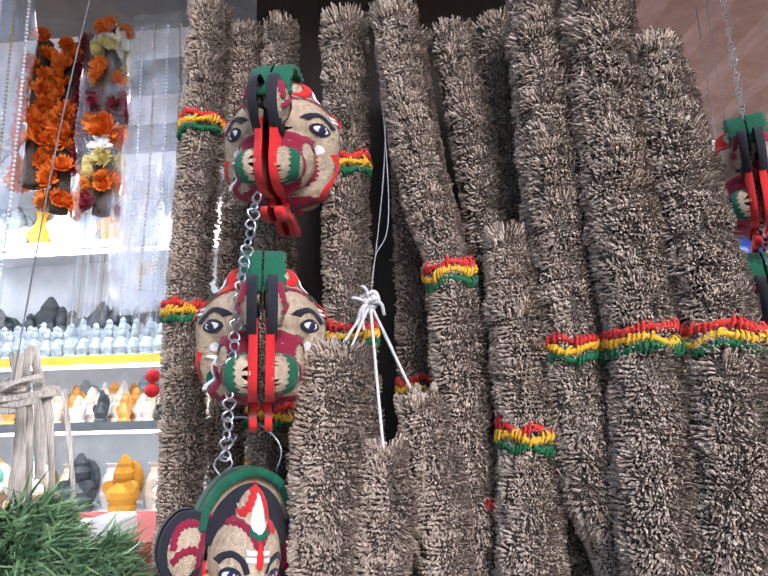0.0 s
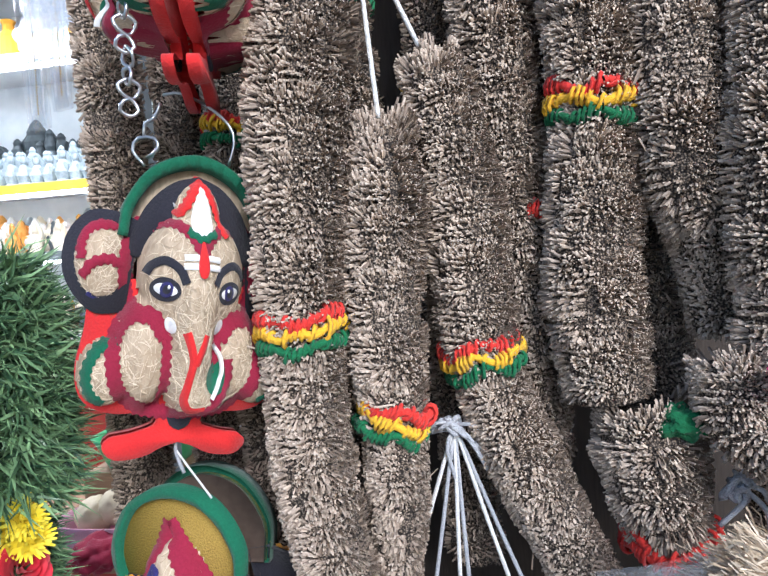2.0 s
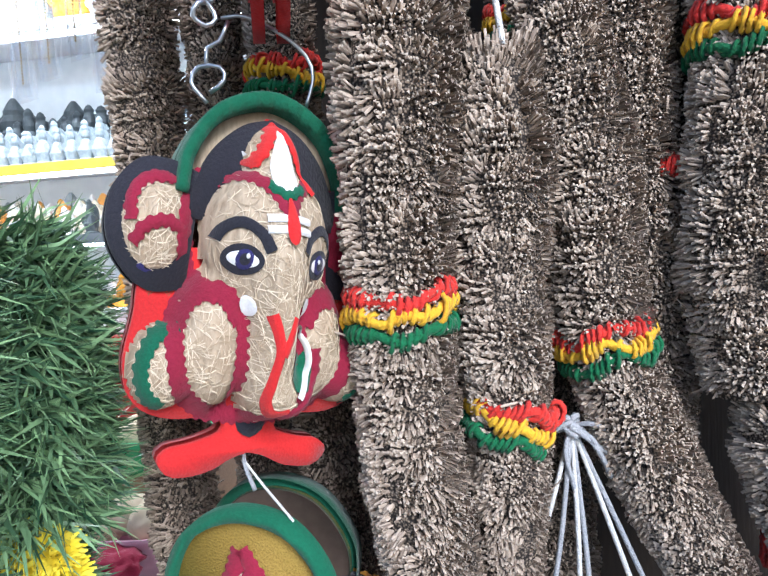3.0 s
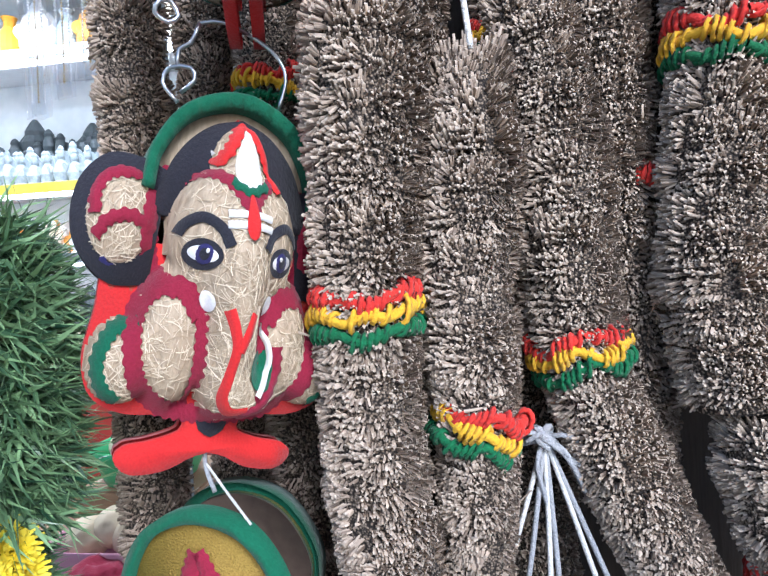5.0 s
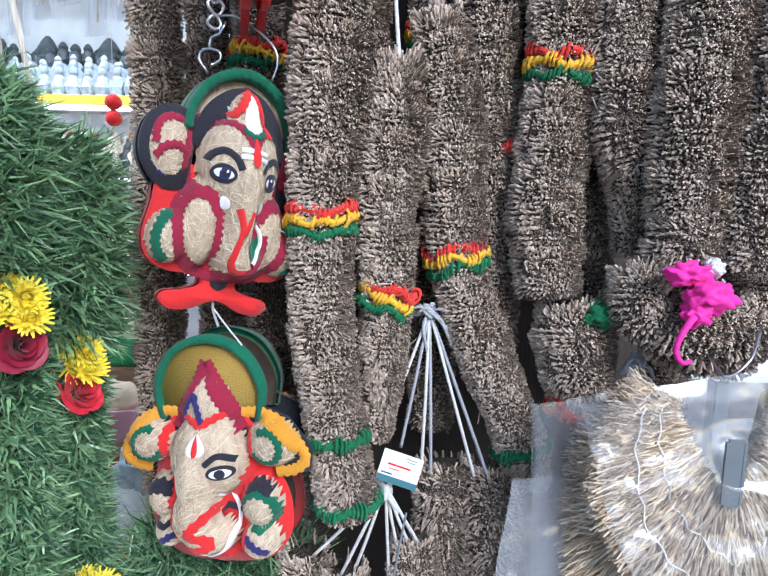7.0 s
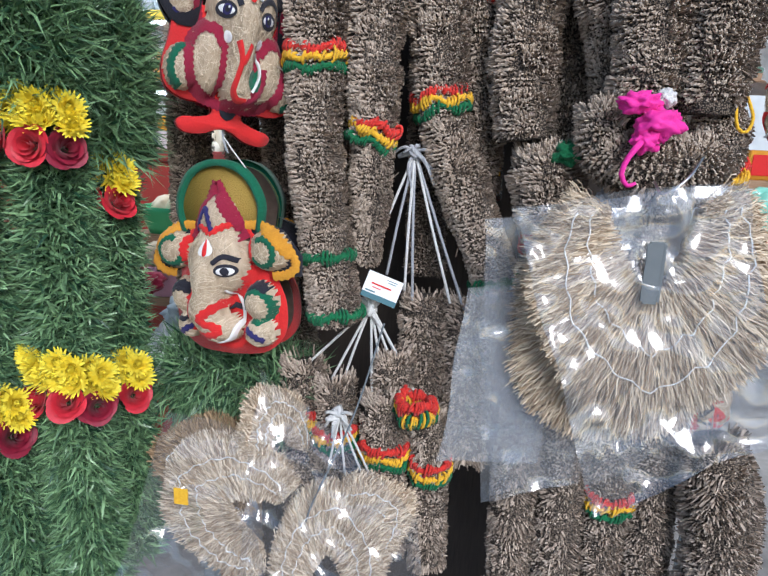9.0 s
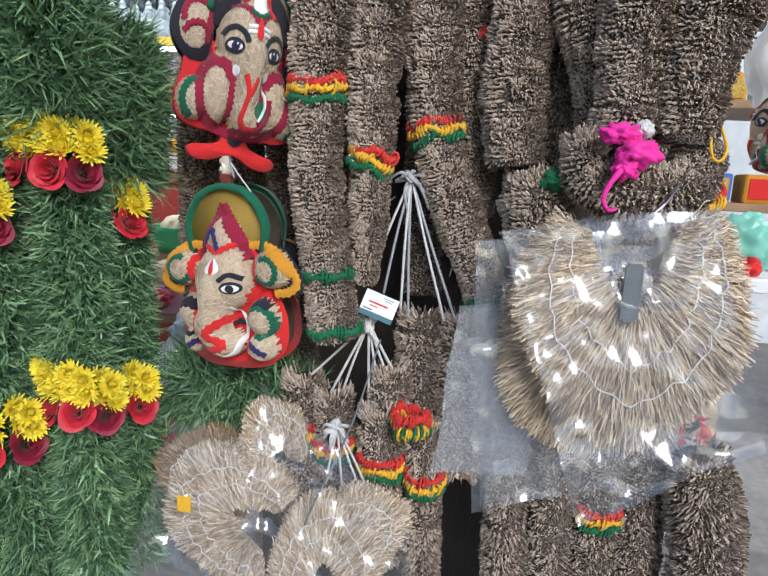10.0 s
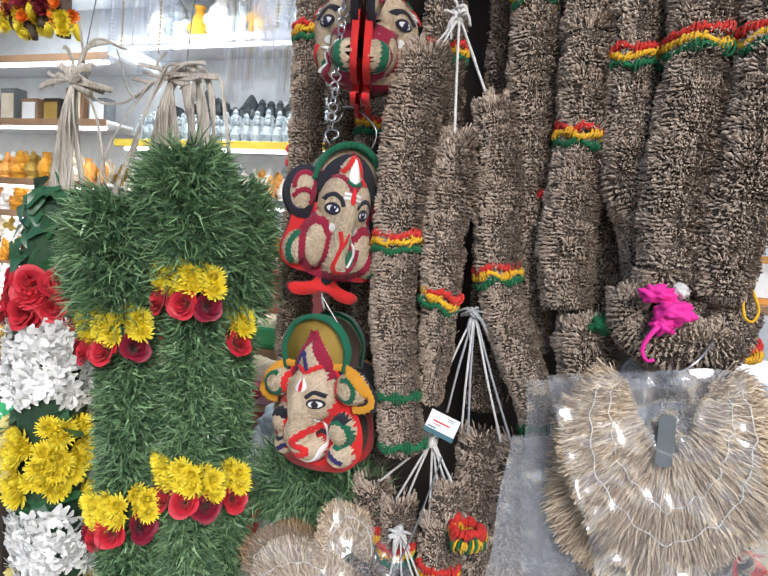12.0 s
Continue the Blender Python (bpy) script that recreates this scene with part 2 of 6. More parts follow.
def tube(name, points, radius, material, parent=None, sides=8, smooth=True, step=0.01, front=(0.3, -0.9, 0.2)):
    """A tube along a smooth curve; a fourth number in the control rows scales the radius."""
    pts = [(*p, 1.0) if len(p) == 3 else p for p in points]
    path = spline(pts, step)
    t, f, s = frames_of(path, front)
    a = np.arange(sides) * 2 * math.pi / sides
    ring = path[:, None, :3] + radius * path[:, 3][:, None, None] * (np.cos(a)[None, :, None] * f[:, None] + np.sin(a)[None, :, None] * s[:, None])
    n = len(path)
    v = ring.reshape(-1, 3)
    faces = [(i * sides + j, i * sides + (j + 1) % sides, (i + 1) * sides + (j + 1) % sides, (i + 1) * sides + j) for i in range(n - 1) for j in range(sides)]
    faces += [tuple(range(sides))[::-1], tuple((n - 1) * sides + j for j in range(sides))]
    return attach(new(name, mesh_of(name, v, faces, material, smooth)), parent)


# ---- garlands of root sticks ----
RNG = np.random.default_rng(7)


def stick_mesh(name, path, per_bunch, thick=0.0009, row=0.030, around=12, material="root_sticks", cap_ends=True):
    """Tufts of cut root sticks that fan out all round a cord, row upon row, each tuft with its own lean."""
    t, f, s = frames_of(path)
    length = np.concatenate([[0], np.cumsum(np.linalg.norm(np.diff(path[:, :3], axis=0), axis=1))])
    rows = np.arange(0.006, length[-1] - 0.004, row)
    base, tip = [], []
    per = int(per_bunch * row / .0195)
    for ri, at in enumerate(rows):
        turn, row_lean, fat = RNG.uniform(0, 6.28), RNG.normal(0, 0.0022), RNG.normal(1.0, .025)
        for j in range(around):
            ang = turn + (j + RNG.uniform(-0.25, 0.25)) * 2 * math.pi / around
            ang = (ang + math.pi) % (2 * math.pi) - math.pi
            k = per if abs(ang) < 1.9 else per // 9
            lean_a, lean_s = RNG.normal(0, 0.06), row_lean + RNG.normal(0, 0.0030)
            reach = RNG.normal(0.965, 0.035) * fat
            q = RNG.uniform(-1, 1, k)
            i0 = np.clip(np.searchsorted(length, at + q * .5 * row), 0, len(path) - 1)
            r = path[i0, 3]
            lat = RNG.uniform(-0.5, 0.5, k) * 2 * math.pi / around * 0.97 * r
            o = math.cos(ang) * f[i0] + math.sin(ang) * s[i0]
            la = math.cos(ang) * s[i0] - math.sin(ang) * f[i0]
            out = np.sqrt(np.maximum((r * reach * (1 - .10 * q ** 4) * RNG.normal(1.0, 0.026, k)) ** 2 - lat ** 2, 1e-6))
            edge = np.minimum(at, length[-1] - at)
            lift = (0.0 if not cap_ends else max(0.0, 0.022 - edge) * (1 if at > length[-1] / 2 else -1)) * RNG.uniform(0.3, 1.0, k)
            base.append(path[i0, :3] + o * (0.70 * r)[:, None] + la * (lat * 0.80)[:, None] - t[i0] * (q * .12 * row)[:, None])
            tip.append(path[i0, :3] + o * out[:, None] + la * (lat + lean_a * r + RNG.normal(0, 0.0016, k))[:, None]
                       + (lift + lean_s + q * .07 * row + RNG.normal(0, 0.0016, k))[:, None] * t[i0])
        if ri % 3 == 0:
            ang, i = RNG.uniform(-1.6, 1.6), int(np.clip(np.searchsorted(length, at), 0, len(path) - 1))
            o, side = math.cos(ang) * f[i] + math.sin(ang) * s[i], math.cos(ang) * s[i] - math.sin(ang) * f[i]
            b = path[i, :3] + o * path[i, 3] * .9
            base.append(b[None])
            tip.append((b + o * RNG.uniform(.006, .014) + side * RNG.normal(0, .008) + t[i] * RNG.normal(0, .010))[None])
    base, tip = np.vstack(base), np.vstack(tip)
    return prisms(name, base, tip, thick * RNG.uniform(0.6, 1.3, len(base)), material)


def prisms(name, base, tip, thick, material):
    """Three-sided sticks with a cut end."""
    d = tip - base
    d /= np.linalg.norm(d, axis=1)[:, None] + 1e-9
    ref = np.where(np.abs(d[:, 2:3]) < 0.9, np.array([[0, 0, 1.0]]), np.array([[1.0, 0, 0]]))
    u = np.cross(d, ref)
    u /= np.linalg.norm(u, axis=1)[:, None] + 1e-9
    w = np.cross(d, u)
    n = len(base)
    v = np.empty((n, 6, 3))
    turn = RNG.uniform(0, 2.1, n)
    for k in range(3):
        off = thick[:, None] * (np.cos(turn + k * 2.0944)[:, None] * u + np.sin(turn + k * 2.0944)[:, None] * w)
        v[:, k], v[:, 3 + k] = base + off, tip + off
    idx = np.arange(n)[:, None, None] * 6
    tri = np.array([[0, 1, 4], [0, 4, 3], [1, 2, 5], [1, 5, 4], [3, 4, 5]])[None]
    me = tri_mesh(name, v.reshape(-1, 3), (idx + tri).reshape(-1, 3), material)
    me.materials.append(MATS["cut_ends"])
    me.polygons.foreach_set("material_index", np.tile(np.array([0, 0, 0, 0, 1], dtype=np.int32), n))
    return me


def wool_ring(name, centre, tangent, radius, fat, material, parent, phase=0.0, wave=0.006, drop=0.0, arc=(0, 6.2832), turns=34):
    """A band of wool yarn wound in loose loops round a garland, over a thin core."""
    t = Vector(tangent).normalized()
    f = (Vector((0, -1, 0)) - t * t.dot(Vector((0, -1, 0)))).normalized()
    s = t.cross(f)
    verts, faces = [], []

    def strand(steps, coil, yarn, sides):
        path = []
        for i in range(steps + 1):
            a = arc[0] + (arc[1] - arc[0]) * i / steps
            lump = 0.42 + 0.85 * abs(noise.noise((math.cos(a) * 2.4 + phase, math.sin(a) * 2.4, phase * 3))) + 0.30 * math.sin(3.0 * a + phase) ** 2
            rise = 2.6 * wave * noise.noise((math.cos(a) * 1.5, math.sin(a) * 1.5 + phase, phase)) + drop
            m, b = coil * fat * lump, turns * (a + .10 * math.sin(7 * a + phase)) + .5 * math.sin(13 * a)
            rad = radius + m * math.cos(b) * .8 + .0015 * noise.noise((a * 9, phase, 1))
            path.append(Vector(centre) + (f * math.cos(a) + s * math.sin(a)) * rad + t * (m * 1.15 * math.sin(b) + rise))
        base = len(verts)
        for i, p in enumerate(path):
            d = (path[min(i + 1, steps)] - path[max(i - 1, 0)]).normalized()
            u = d.cross(t)
            u = u.normalized() if u.length > 1e-4 else d.cross(f).normalized()
            w = d.cross(u)
            for j in range(sides):
                g = 2 * math.pi * j / sides
                verts.append(p + (u * math.cos(g) + w * math.sin(g)) * yarn)
        for i in range(steps):
            for j in range(sides):
                k = (j + 1) % sides
                faces.append((base + i * sides + j, base + i * sides + k, base + (i + 1) * sides + k, base + (i + 1) * sides + j))

    strand(80, 0.0, fat * .52, 8)
    strand(380, 0.95, .0025, 4)
    return attach(new(name, mesh_of(name, verts, faces, material, True)), parent)


def root_garland(points, per_bunch, label, bands=(), around=13, thick=0.00132, greens=()):
    """points: x, y, z and radius from the top down. bands: heights of red, yellow and green wool."""
    path = spline(points)
    thing = empty_thing("root_garland", points[-1][:3], label, "garland", "root garlands")
    # core under the bristle, its gaps darkened by colour as if in shade
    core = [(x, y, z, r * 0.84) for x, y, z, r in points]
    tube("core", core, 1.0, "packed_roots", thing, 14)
    sticks = attach(new("bristle", stick_mesh("bristle", path, int(per_bunch * 1.85), thick, around=around)), thing)
    tagged(sticks, kind="stuff")
    t, _, _ = frames_of(path)
    for k, band in enumerate(bands):
        z, tilt = band if isinstance(band, tuple) else (band, .06 * math.sin(k * 5 + points[0][0] * 60))
        i = int(np.argmin(np.abs(path[:, 2] - z)))
        c, r, ph = path[i, :3], path[i, 3], 1.3 * k + points[0][0] * 37
        up = (-t[i] if t[i][2] < 0 else t[i]) + np.array([tilt, 0, 0])
        wool_ring("red_wool_band", c, up, r * 0.92, 0.0084, "red_wool", thing, ph, 0.005, 0.0135)
        wool_ring("yellow_wool_band", c, up, r * 0.95, 0.0082, "yellow_wool", thing, ph + 0.6, 0.005, 0.0)
        wool_ring("green_wool_band", c, up, r * 0.93, 0.0080, "green_wool", thing, ph + 0.2, 0.005, -0.0135)
    for z in greens:
        i = int(np.argmin(np.abs(path[:, 2] - z)))
        wool_ring("green_wool_band", path[i, :3], -t[i], path[i, 3] * 0.93, 0.0095, "green_wool", thing, z * 9, 0.003)
    return thing


FRONT = "dry grey-brown root garland hanging in front, bound with wool"
BACK = "dry grey-brown root garland hanging behind the others"
root_garland([(-0.043, 0.910, 1.795, 0.048), (-0.047, 0.910, 1.750, 0.056), (-0.060, 0.910, 1.680, 0.056), (-0.066, 0.910, 1.575, 0.053), (-0.072, 0.910, 1.452, 0.046), (-0.069, 0.910, 1.310, 0.046), (-0.047, 0.910, 1.165, 0.043), (-0.028, 0.910, 1.050, 0.045)],
             26, "grey-brown root garland with tricolour and green wool bands", [1.455], greens=[1.155, 1.065])
root_garland([(0.020, 0.940, 1.648, 0.037), (0.017, 0.935, 1.565, 0.046), (0.011, 0.935, 1.470, 0.045), (0.012, 0.935, 1.400, 0.043), (0.014, 0.935, 1.342, 0.037), (0.010, 0.950, 1.245, 0.036), (0.000, 0.960, 1.147, 0.030)],
             26, "grey-brown root garland hung from a white cord, tricolour wool band", [(1.348, .42)])
root_garland([(0.071, 0.990, 1.723, 0.037), (0.088, 0.990, 1.650, 0.048), (0.102, 0.990, 1.530, 0.049), (0.111, 0.990, 1.400, 0.044), (0.155, 0.990, 1.270, 0.044), (0.210, 0.990, 1.147, 0.042), (0.235, 0.990, 1.060, 0.037)],
             26, "grey-brown root garland on a white cord, curving at its foot", [1.40], greens=[1.12])
root_garland([(0.055, 1.000, 2.420, 0.047), (0.092, 1.000, 2.114, 0.047), (0.131, 1.000, 1.944, 0.043), (0.140, 1.010, 1.811, 0.048), (0.152, 1.030, 1.585, 0.046), (0.172, 1.040, 1.410, 0.042), (0.180, 1.050, 1.280, 0.036)],
             20, "long slanting root garland with two wool bands", [1.925])
root_garland([(0.231, 0.985, 1.980, 0.040), (0.234, 0.985, 1.846, 0.049), (0.240, 0.985, 1.668, 0.047), (0.235, 0.985, 1.550, 0.052), (0.232, 0.985, 1.450, 0.055), (0.245, 0.985, 1.350, 0.048)],
             26, "stout grey-brown root garland with a tricolour wool band", [1.664])
root_garland([(0.278, 0.990, 1.335, 0.052), (0.283, 0.990, 1.300, 0.060), (0.290, 0.990, 1.250, 0.058), (0.300, 0.990, 1.205, 0.046)],
             30, "short thick root garland end with a red wool fringe")
root_garland([(0.260, 1.070, 2.000, 0.040), (0.272, 1.070, 1.750, 0.047), (0.285, 1.070, 1.600, 0.048), (0.315, 1.070, 1.400, 0.048), (0.325, 1.070, 1.320, 0.040)],
             15, BACK)
root_garland([(0.308, 0.980, 2.420, 0.053), (0.308, 0.975, 2.232, 0.057), (0.313, 0.975, 2.000, 0.057), (0.316, 0.970, 1.790, 0.049), (0.326, 0.965, 1.600, 0.052), (0.350, 0.980, 1.520, 0.045), (0.365, 1.000, 1.420, 0.034)],
             22, FRONT, [1.788])
root_garland([(0.398, 0.940, 2.420, 0.058), (0.398, 0.940, 2.225, 0.062), (0.399, 0.930, 2.020, 0.060), (0.405, 0.925, 1.800, 0.053), (0.394, 0.920, 1.590, 0.058), (0.395, 0.920, 1.450, 0.053), (0.392, 0.920, 1.380, 0.047)],
             26, FRONT, [1.795])
root_garland([(0.470, 0.930, 2.265, 0.046), (0.476, 0.930, 2.200, 0.056), (0.489, 0.920, 2.010, 0.058), (0.506, 0.905, 1.788, 0.056), (0.492, 0.905, 1.600, 0.060), (0.475, 0.905, 1.500, 0.055), (0.471, 0.910, 1.390, 0.047)],
             26, FRONT, [1.788])
root_garland([(0.348, 0.935, 1.395, 0.041), (0.360, 0.925, 1.335, 0.047), (0.422, 0.905, 1.312, 0.051), (0.482, 0.915, 1.330, 0.049), (0.505, 0.940, 1.395, 0.039)],
             26, "root garland end looped up and tied with a pink ribbon")
root_garland([(-.046, 1.05, 2.45, .05), (-.048, 1.05, 2.156, .046), (-.047, 1.05, 1.90, .047), (-.03, 1.03, 1.60, .045), (-.02, 1.03, 1.25, .04)], 14, BACK, [2.15, 1.83], 10)
root_garland([(.074, 1.12, 2.45, .045), (.074, 1.12, 2.05, .045), (.076, 1.12, 1.80, .045), (.085, 1.12, 1.40, .045), (.09, 1.12, 1.10, .04)], 12, BACK, [1.74], 10)
root_garland([(.16, 1.06, 2.42, .045), (.20, 1.055, 2.10, .046), (.225, 1.07, 1.85, .045), (.23, 1.09, 1.50, .04)], 12, BACK, [], 10)
root_garland([(.256, 1.10, 2.45, .05), (.258, 1.10, 2.05, .048), (.30, 1.10, 1.60, .046), (.34, 1.09, 1.30, .04)], 12, BACK, [], 10)
root_garland([(.45, 1.08, 2.40, .045), (.455, 1.08, 1.90, .042), (.46, 1.08, 1.40, .040), (.46, 1.08, 1.1, .040)], 12, BACK, [1.56], 10)
root_garland([(-.320, 1.05, 2.50, .046), (-.325, 1.05, 2.35, .044), (-.335, 1.05, 2.10, .042), (-.345, 1.05, 1.88, .042), (-.342, 1.05, 1.60, .042), (-.345, 1.05, 1.27, .043), (-.335, 1.05, 1.05, .042), (-.33, 1.05, .85, .042)],
             15, "weathered root garland with wool bands beside the shop shelves", [2.25, 1.885], 12)
root_garland([(-.265, 1.12, 2.50, .04), (-.275, 1.12, 2.12, .038), (-.285, 1.12, 1.85, .038), (-.288, 1.12, 1.59, .038), (-.27, 1.12, 1.25, .038), (-.26, 1.12, .95, .036)], 13, BACK, [], 10)
root_garland([(-.19, 1.11, 2.50, .04), (-.20, 1.11, 2.0, .042), (-.205, 1.11, 1.60, .042), (-.18, 1.10, 1.25, .042), (-.15, 1.10, 0.9, .042)], 13, BACK, [1.70], 10)



# ---- hanging felt ornaments: domed straw fronts on felt plates, two back to back ----
class Felt:
    """Collects the shapes of one side of an ornament: u to the right, v up, w outwards."""

    def __init__(self, domes, mats):
        self.domes, self.mats = domes, mats
        self.v, self.f, self.i, self.g = [], [], [], []
        self.piece, self.gap = "felt_backing", 0.0

    def height(self, u, v):
        h = 0.0
        for cu, cv, ru, rv, top in self.domes:
            d = ((u - cu) / ru) ** 2 + ((v - cv) / rv) ** 2
            if d < 1:
                h += (top * (1 - d) ** 0.5) ** 5
        return 0.014 + h ** 0.2

    def add(self, verts, faces, m):
        k = len(self.v)
        self.v += verts
        self.f += [tuple(k + j for j in f) for f in faces]
        self.i += [self.mats.index(m)] * len(faces)
        self.g += [self.piece] * len(faces)

    def plate(self, outline, w0, w1, m, closed=True):
        pts = [tuple(p) for p in outline]
        n = len(pts)
        self.add([(u, v, w1) for u, v in pts] + [(u, v, w0) for u, v in pts],
                 [tuple(range(n))] + [(j, n + j, n + (j + 1) % n, (j + 1) % n) for j in range(n)], m)

    def dome_skin(self, m, step=0.0035):
        lo_u, hi_u, lo_v, hi_v = -0.15, 0.15, -0.15, 0.17
        nu, nv = int((hi_u - lo_u) / step), int((hi_v - lo_v) / step)
        ids, verts, faces = {}, [], []
        def vid(a, b):
            if (a, b) not in ids:
                u, v = lo_u + a * step, lo_v + b * step
                ids[a, b] = len(verts)
                verts.append((u, v, self.height(u, v) + 0.0007 * noise.noise((u * 260, v * 260, 1.0))))
            return ids[a, b]
        for a in range(nu):
            for b in range(nv):
                if self.height(lo_u + (a + .5) * step, lo_v + (b + .5) * step) > 0.0145:
                    faces.append((vid(a, b), vid(a + 1, b), vid(a + 1, b + 1), vid(a, b + 1)))
        self.add(verts, faces, m)

    def trim(self, points, width, m, lift=0.004, pinked=True):
        path = spline([(u, v, 0.0) for u, v in points], 0.0022)
        d = np.gradient(path[:, :2], axis=0)
        d /= np.linalg.norm(d, axis=1)[:, None] + 1e-9
        verts, faces = [], []
        for k, (p, q) in enumerate(zip(path, d)):
            z = (0.0012 if k % 4 < 2 else -0.0006) if pinked else 0
            taper = 1.0
            for side, off in ((1, width / 2 + z), (1, width / 4), (-1, width / 4), (-1, width / 2 - z)):
                u, v = p[0] - side * off * taper * q[1], p[1] + side * off * taper * q[0]
                verts.append((u, v, self.height(u, v) + lift * (1 if off < width * 0.3 else 0.55)))
        for k in range(len(path) - 1):
            for j in range(3):
                faces.append((4 * k + j, 4 * k + j + 1, 4 * k + 5 + j, 4 * k + 4 + j))
        self.add(verts, faces, m)

    def patch(self, cu, cv, ru, rv, m, lift=0.005, turn=0.0, outline=None):
        n = 28
        verts, faces = [(cu, cv, self.height(cu, cv) + lift)], []
        ca, sa = math.cos(turn), math.sin(turn)
        for ring in (0.35, 0.7, 1.0):
            for k in range(n):
                a = 2 * math.pi * k / n
                x, y = outline(a) if outline else (math.cos(a), math.sin(a))
                x, y = ring * ru * x, ring * rv * y
                u, v = cu + ca * x - sa * y, cv + sa * x + ca * y
                verts.append((u, v, self.height(u, v) + lift * (1 if ring < 1 else 0.75)))
        for k in range(n):
            j = (k + 1) % n
            faces.append((0, 1 + k, 1 + j))
            for r in range(2):
                faces.append((1 + r * n + k, 1 + (r + 1) * n + k, 1 + (r + 1) * n + j, 1 + r * n + j))
        self.add(verts, faces, m)

    def fibres(self, count, m):
        """Loose straw that lies on the domes."""
        r = np.random.default_rng(len(self.v))
        for _ in range(count):
            cu, cv, ru, rv, top = self.domes[r.integers(len(self.domes))]
            a, q = r.uniform(0, 6.28), 0.92 * r.uniform() ** 0.5
            u, v, a = cu + ru * q * math.cos(a), cv + rv * q * math.sin(a), r.uniform(0, 6.28)
            ln, bend, wd = r.uniform(0.008, 0.022), r.uniform(-1.2, 1.2), r.uniform(0.0002, 0.00045)
            verts, faces = [], []
            for k in range(4):
                du, dv = math.cos(a), math.sin(a)
                for s in (-1, 1):
                    verts.append((u - s * wd * dv, v + s * wd * du, self.height(u, v) + 0.0012 + (0.0012 if k in (1, 2) else 0)))
                if self.height(u, v) < 0.0145:
                    break
                u, v, a = u + du * ln / 3, v + dv * ln / 3, a + bend / 3
                if k:
                    faces.append((2 * k - 2, 2 * k, 2 * k + 1, 2 * k - 1))
            self.add(verts, faces, m)

    def meshes(self):
        """A mesh for each named part of one side, sides set apart by the gap."""
        verts = [(u, v, w + self.gap) for u, v, w in self.v]
        out = {}
        for name in dict.fromkeys(self.g):
            faces = [f for f, g in zip(self.f, self.g) if g == name]
            index = [i for i, g in zip(self.i, self.g) if g == name]
            used = sorted({j for f in faces for j in f})
            slot, kinds = {j: k for k, j in enumerate(used)}, sorted(set(index))
            out[name] = mesh_of(name, [verts[j] for j in used], [tuple(slot[j] for j in f) for f in faces], [self.mats[i] for i in kinds], True, [kinds.index(i) for i in index])
        return out


def oval(cu, cv, ru, rv, a0=0, a1=360, n=24):
    return [(cu + ru * math.cos(radians(a0 + (a1 - a0) * k / n)), cv + rv * math.sin(radians(a0 + (a1 - a0) * k / n))) for k in range(n + (0 if a1 - a0 == 360 else 1))]


def smooth_outline(half, step=0.006):
    """A closed outline, alike on both sides, from the rows of its right half, top to bottom."""
    right = [tuple(p[:2]) for p in spline([(u, v, 0.0) for u, v in half], step)]
    return right + [(-u, v) for u, v in right[::-1] if u > 1e-4]


def drop_shape(a):
    return math.cos(a) * (0.62 - 0.38 * math.sin(a)), math.sin(a)


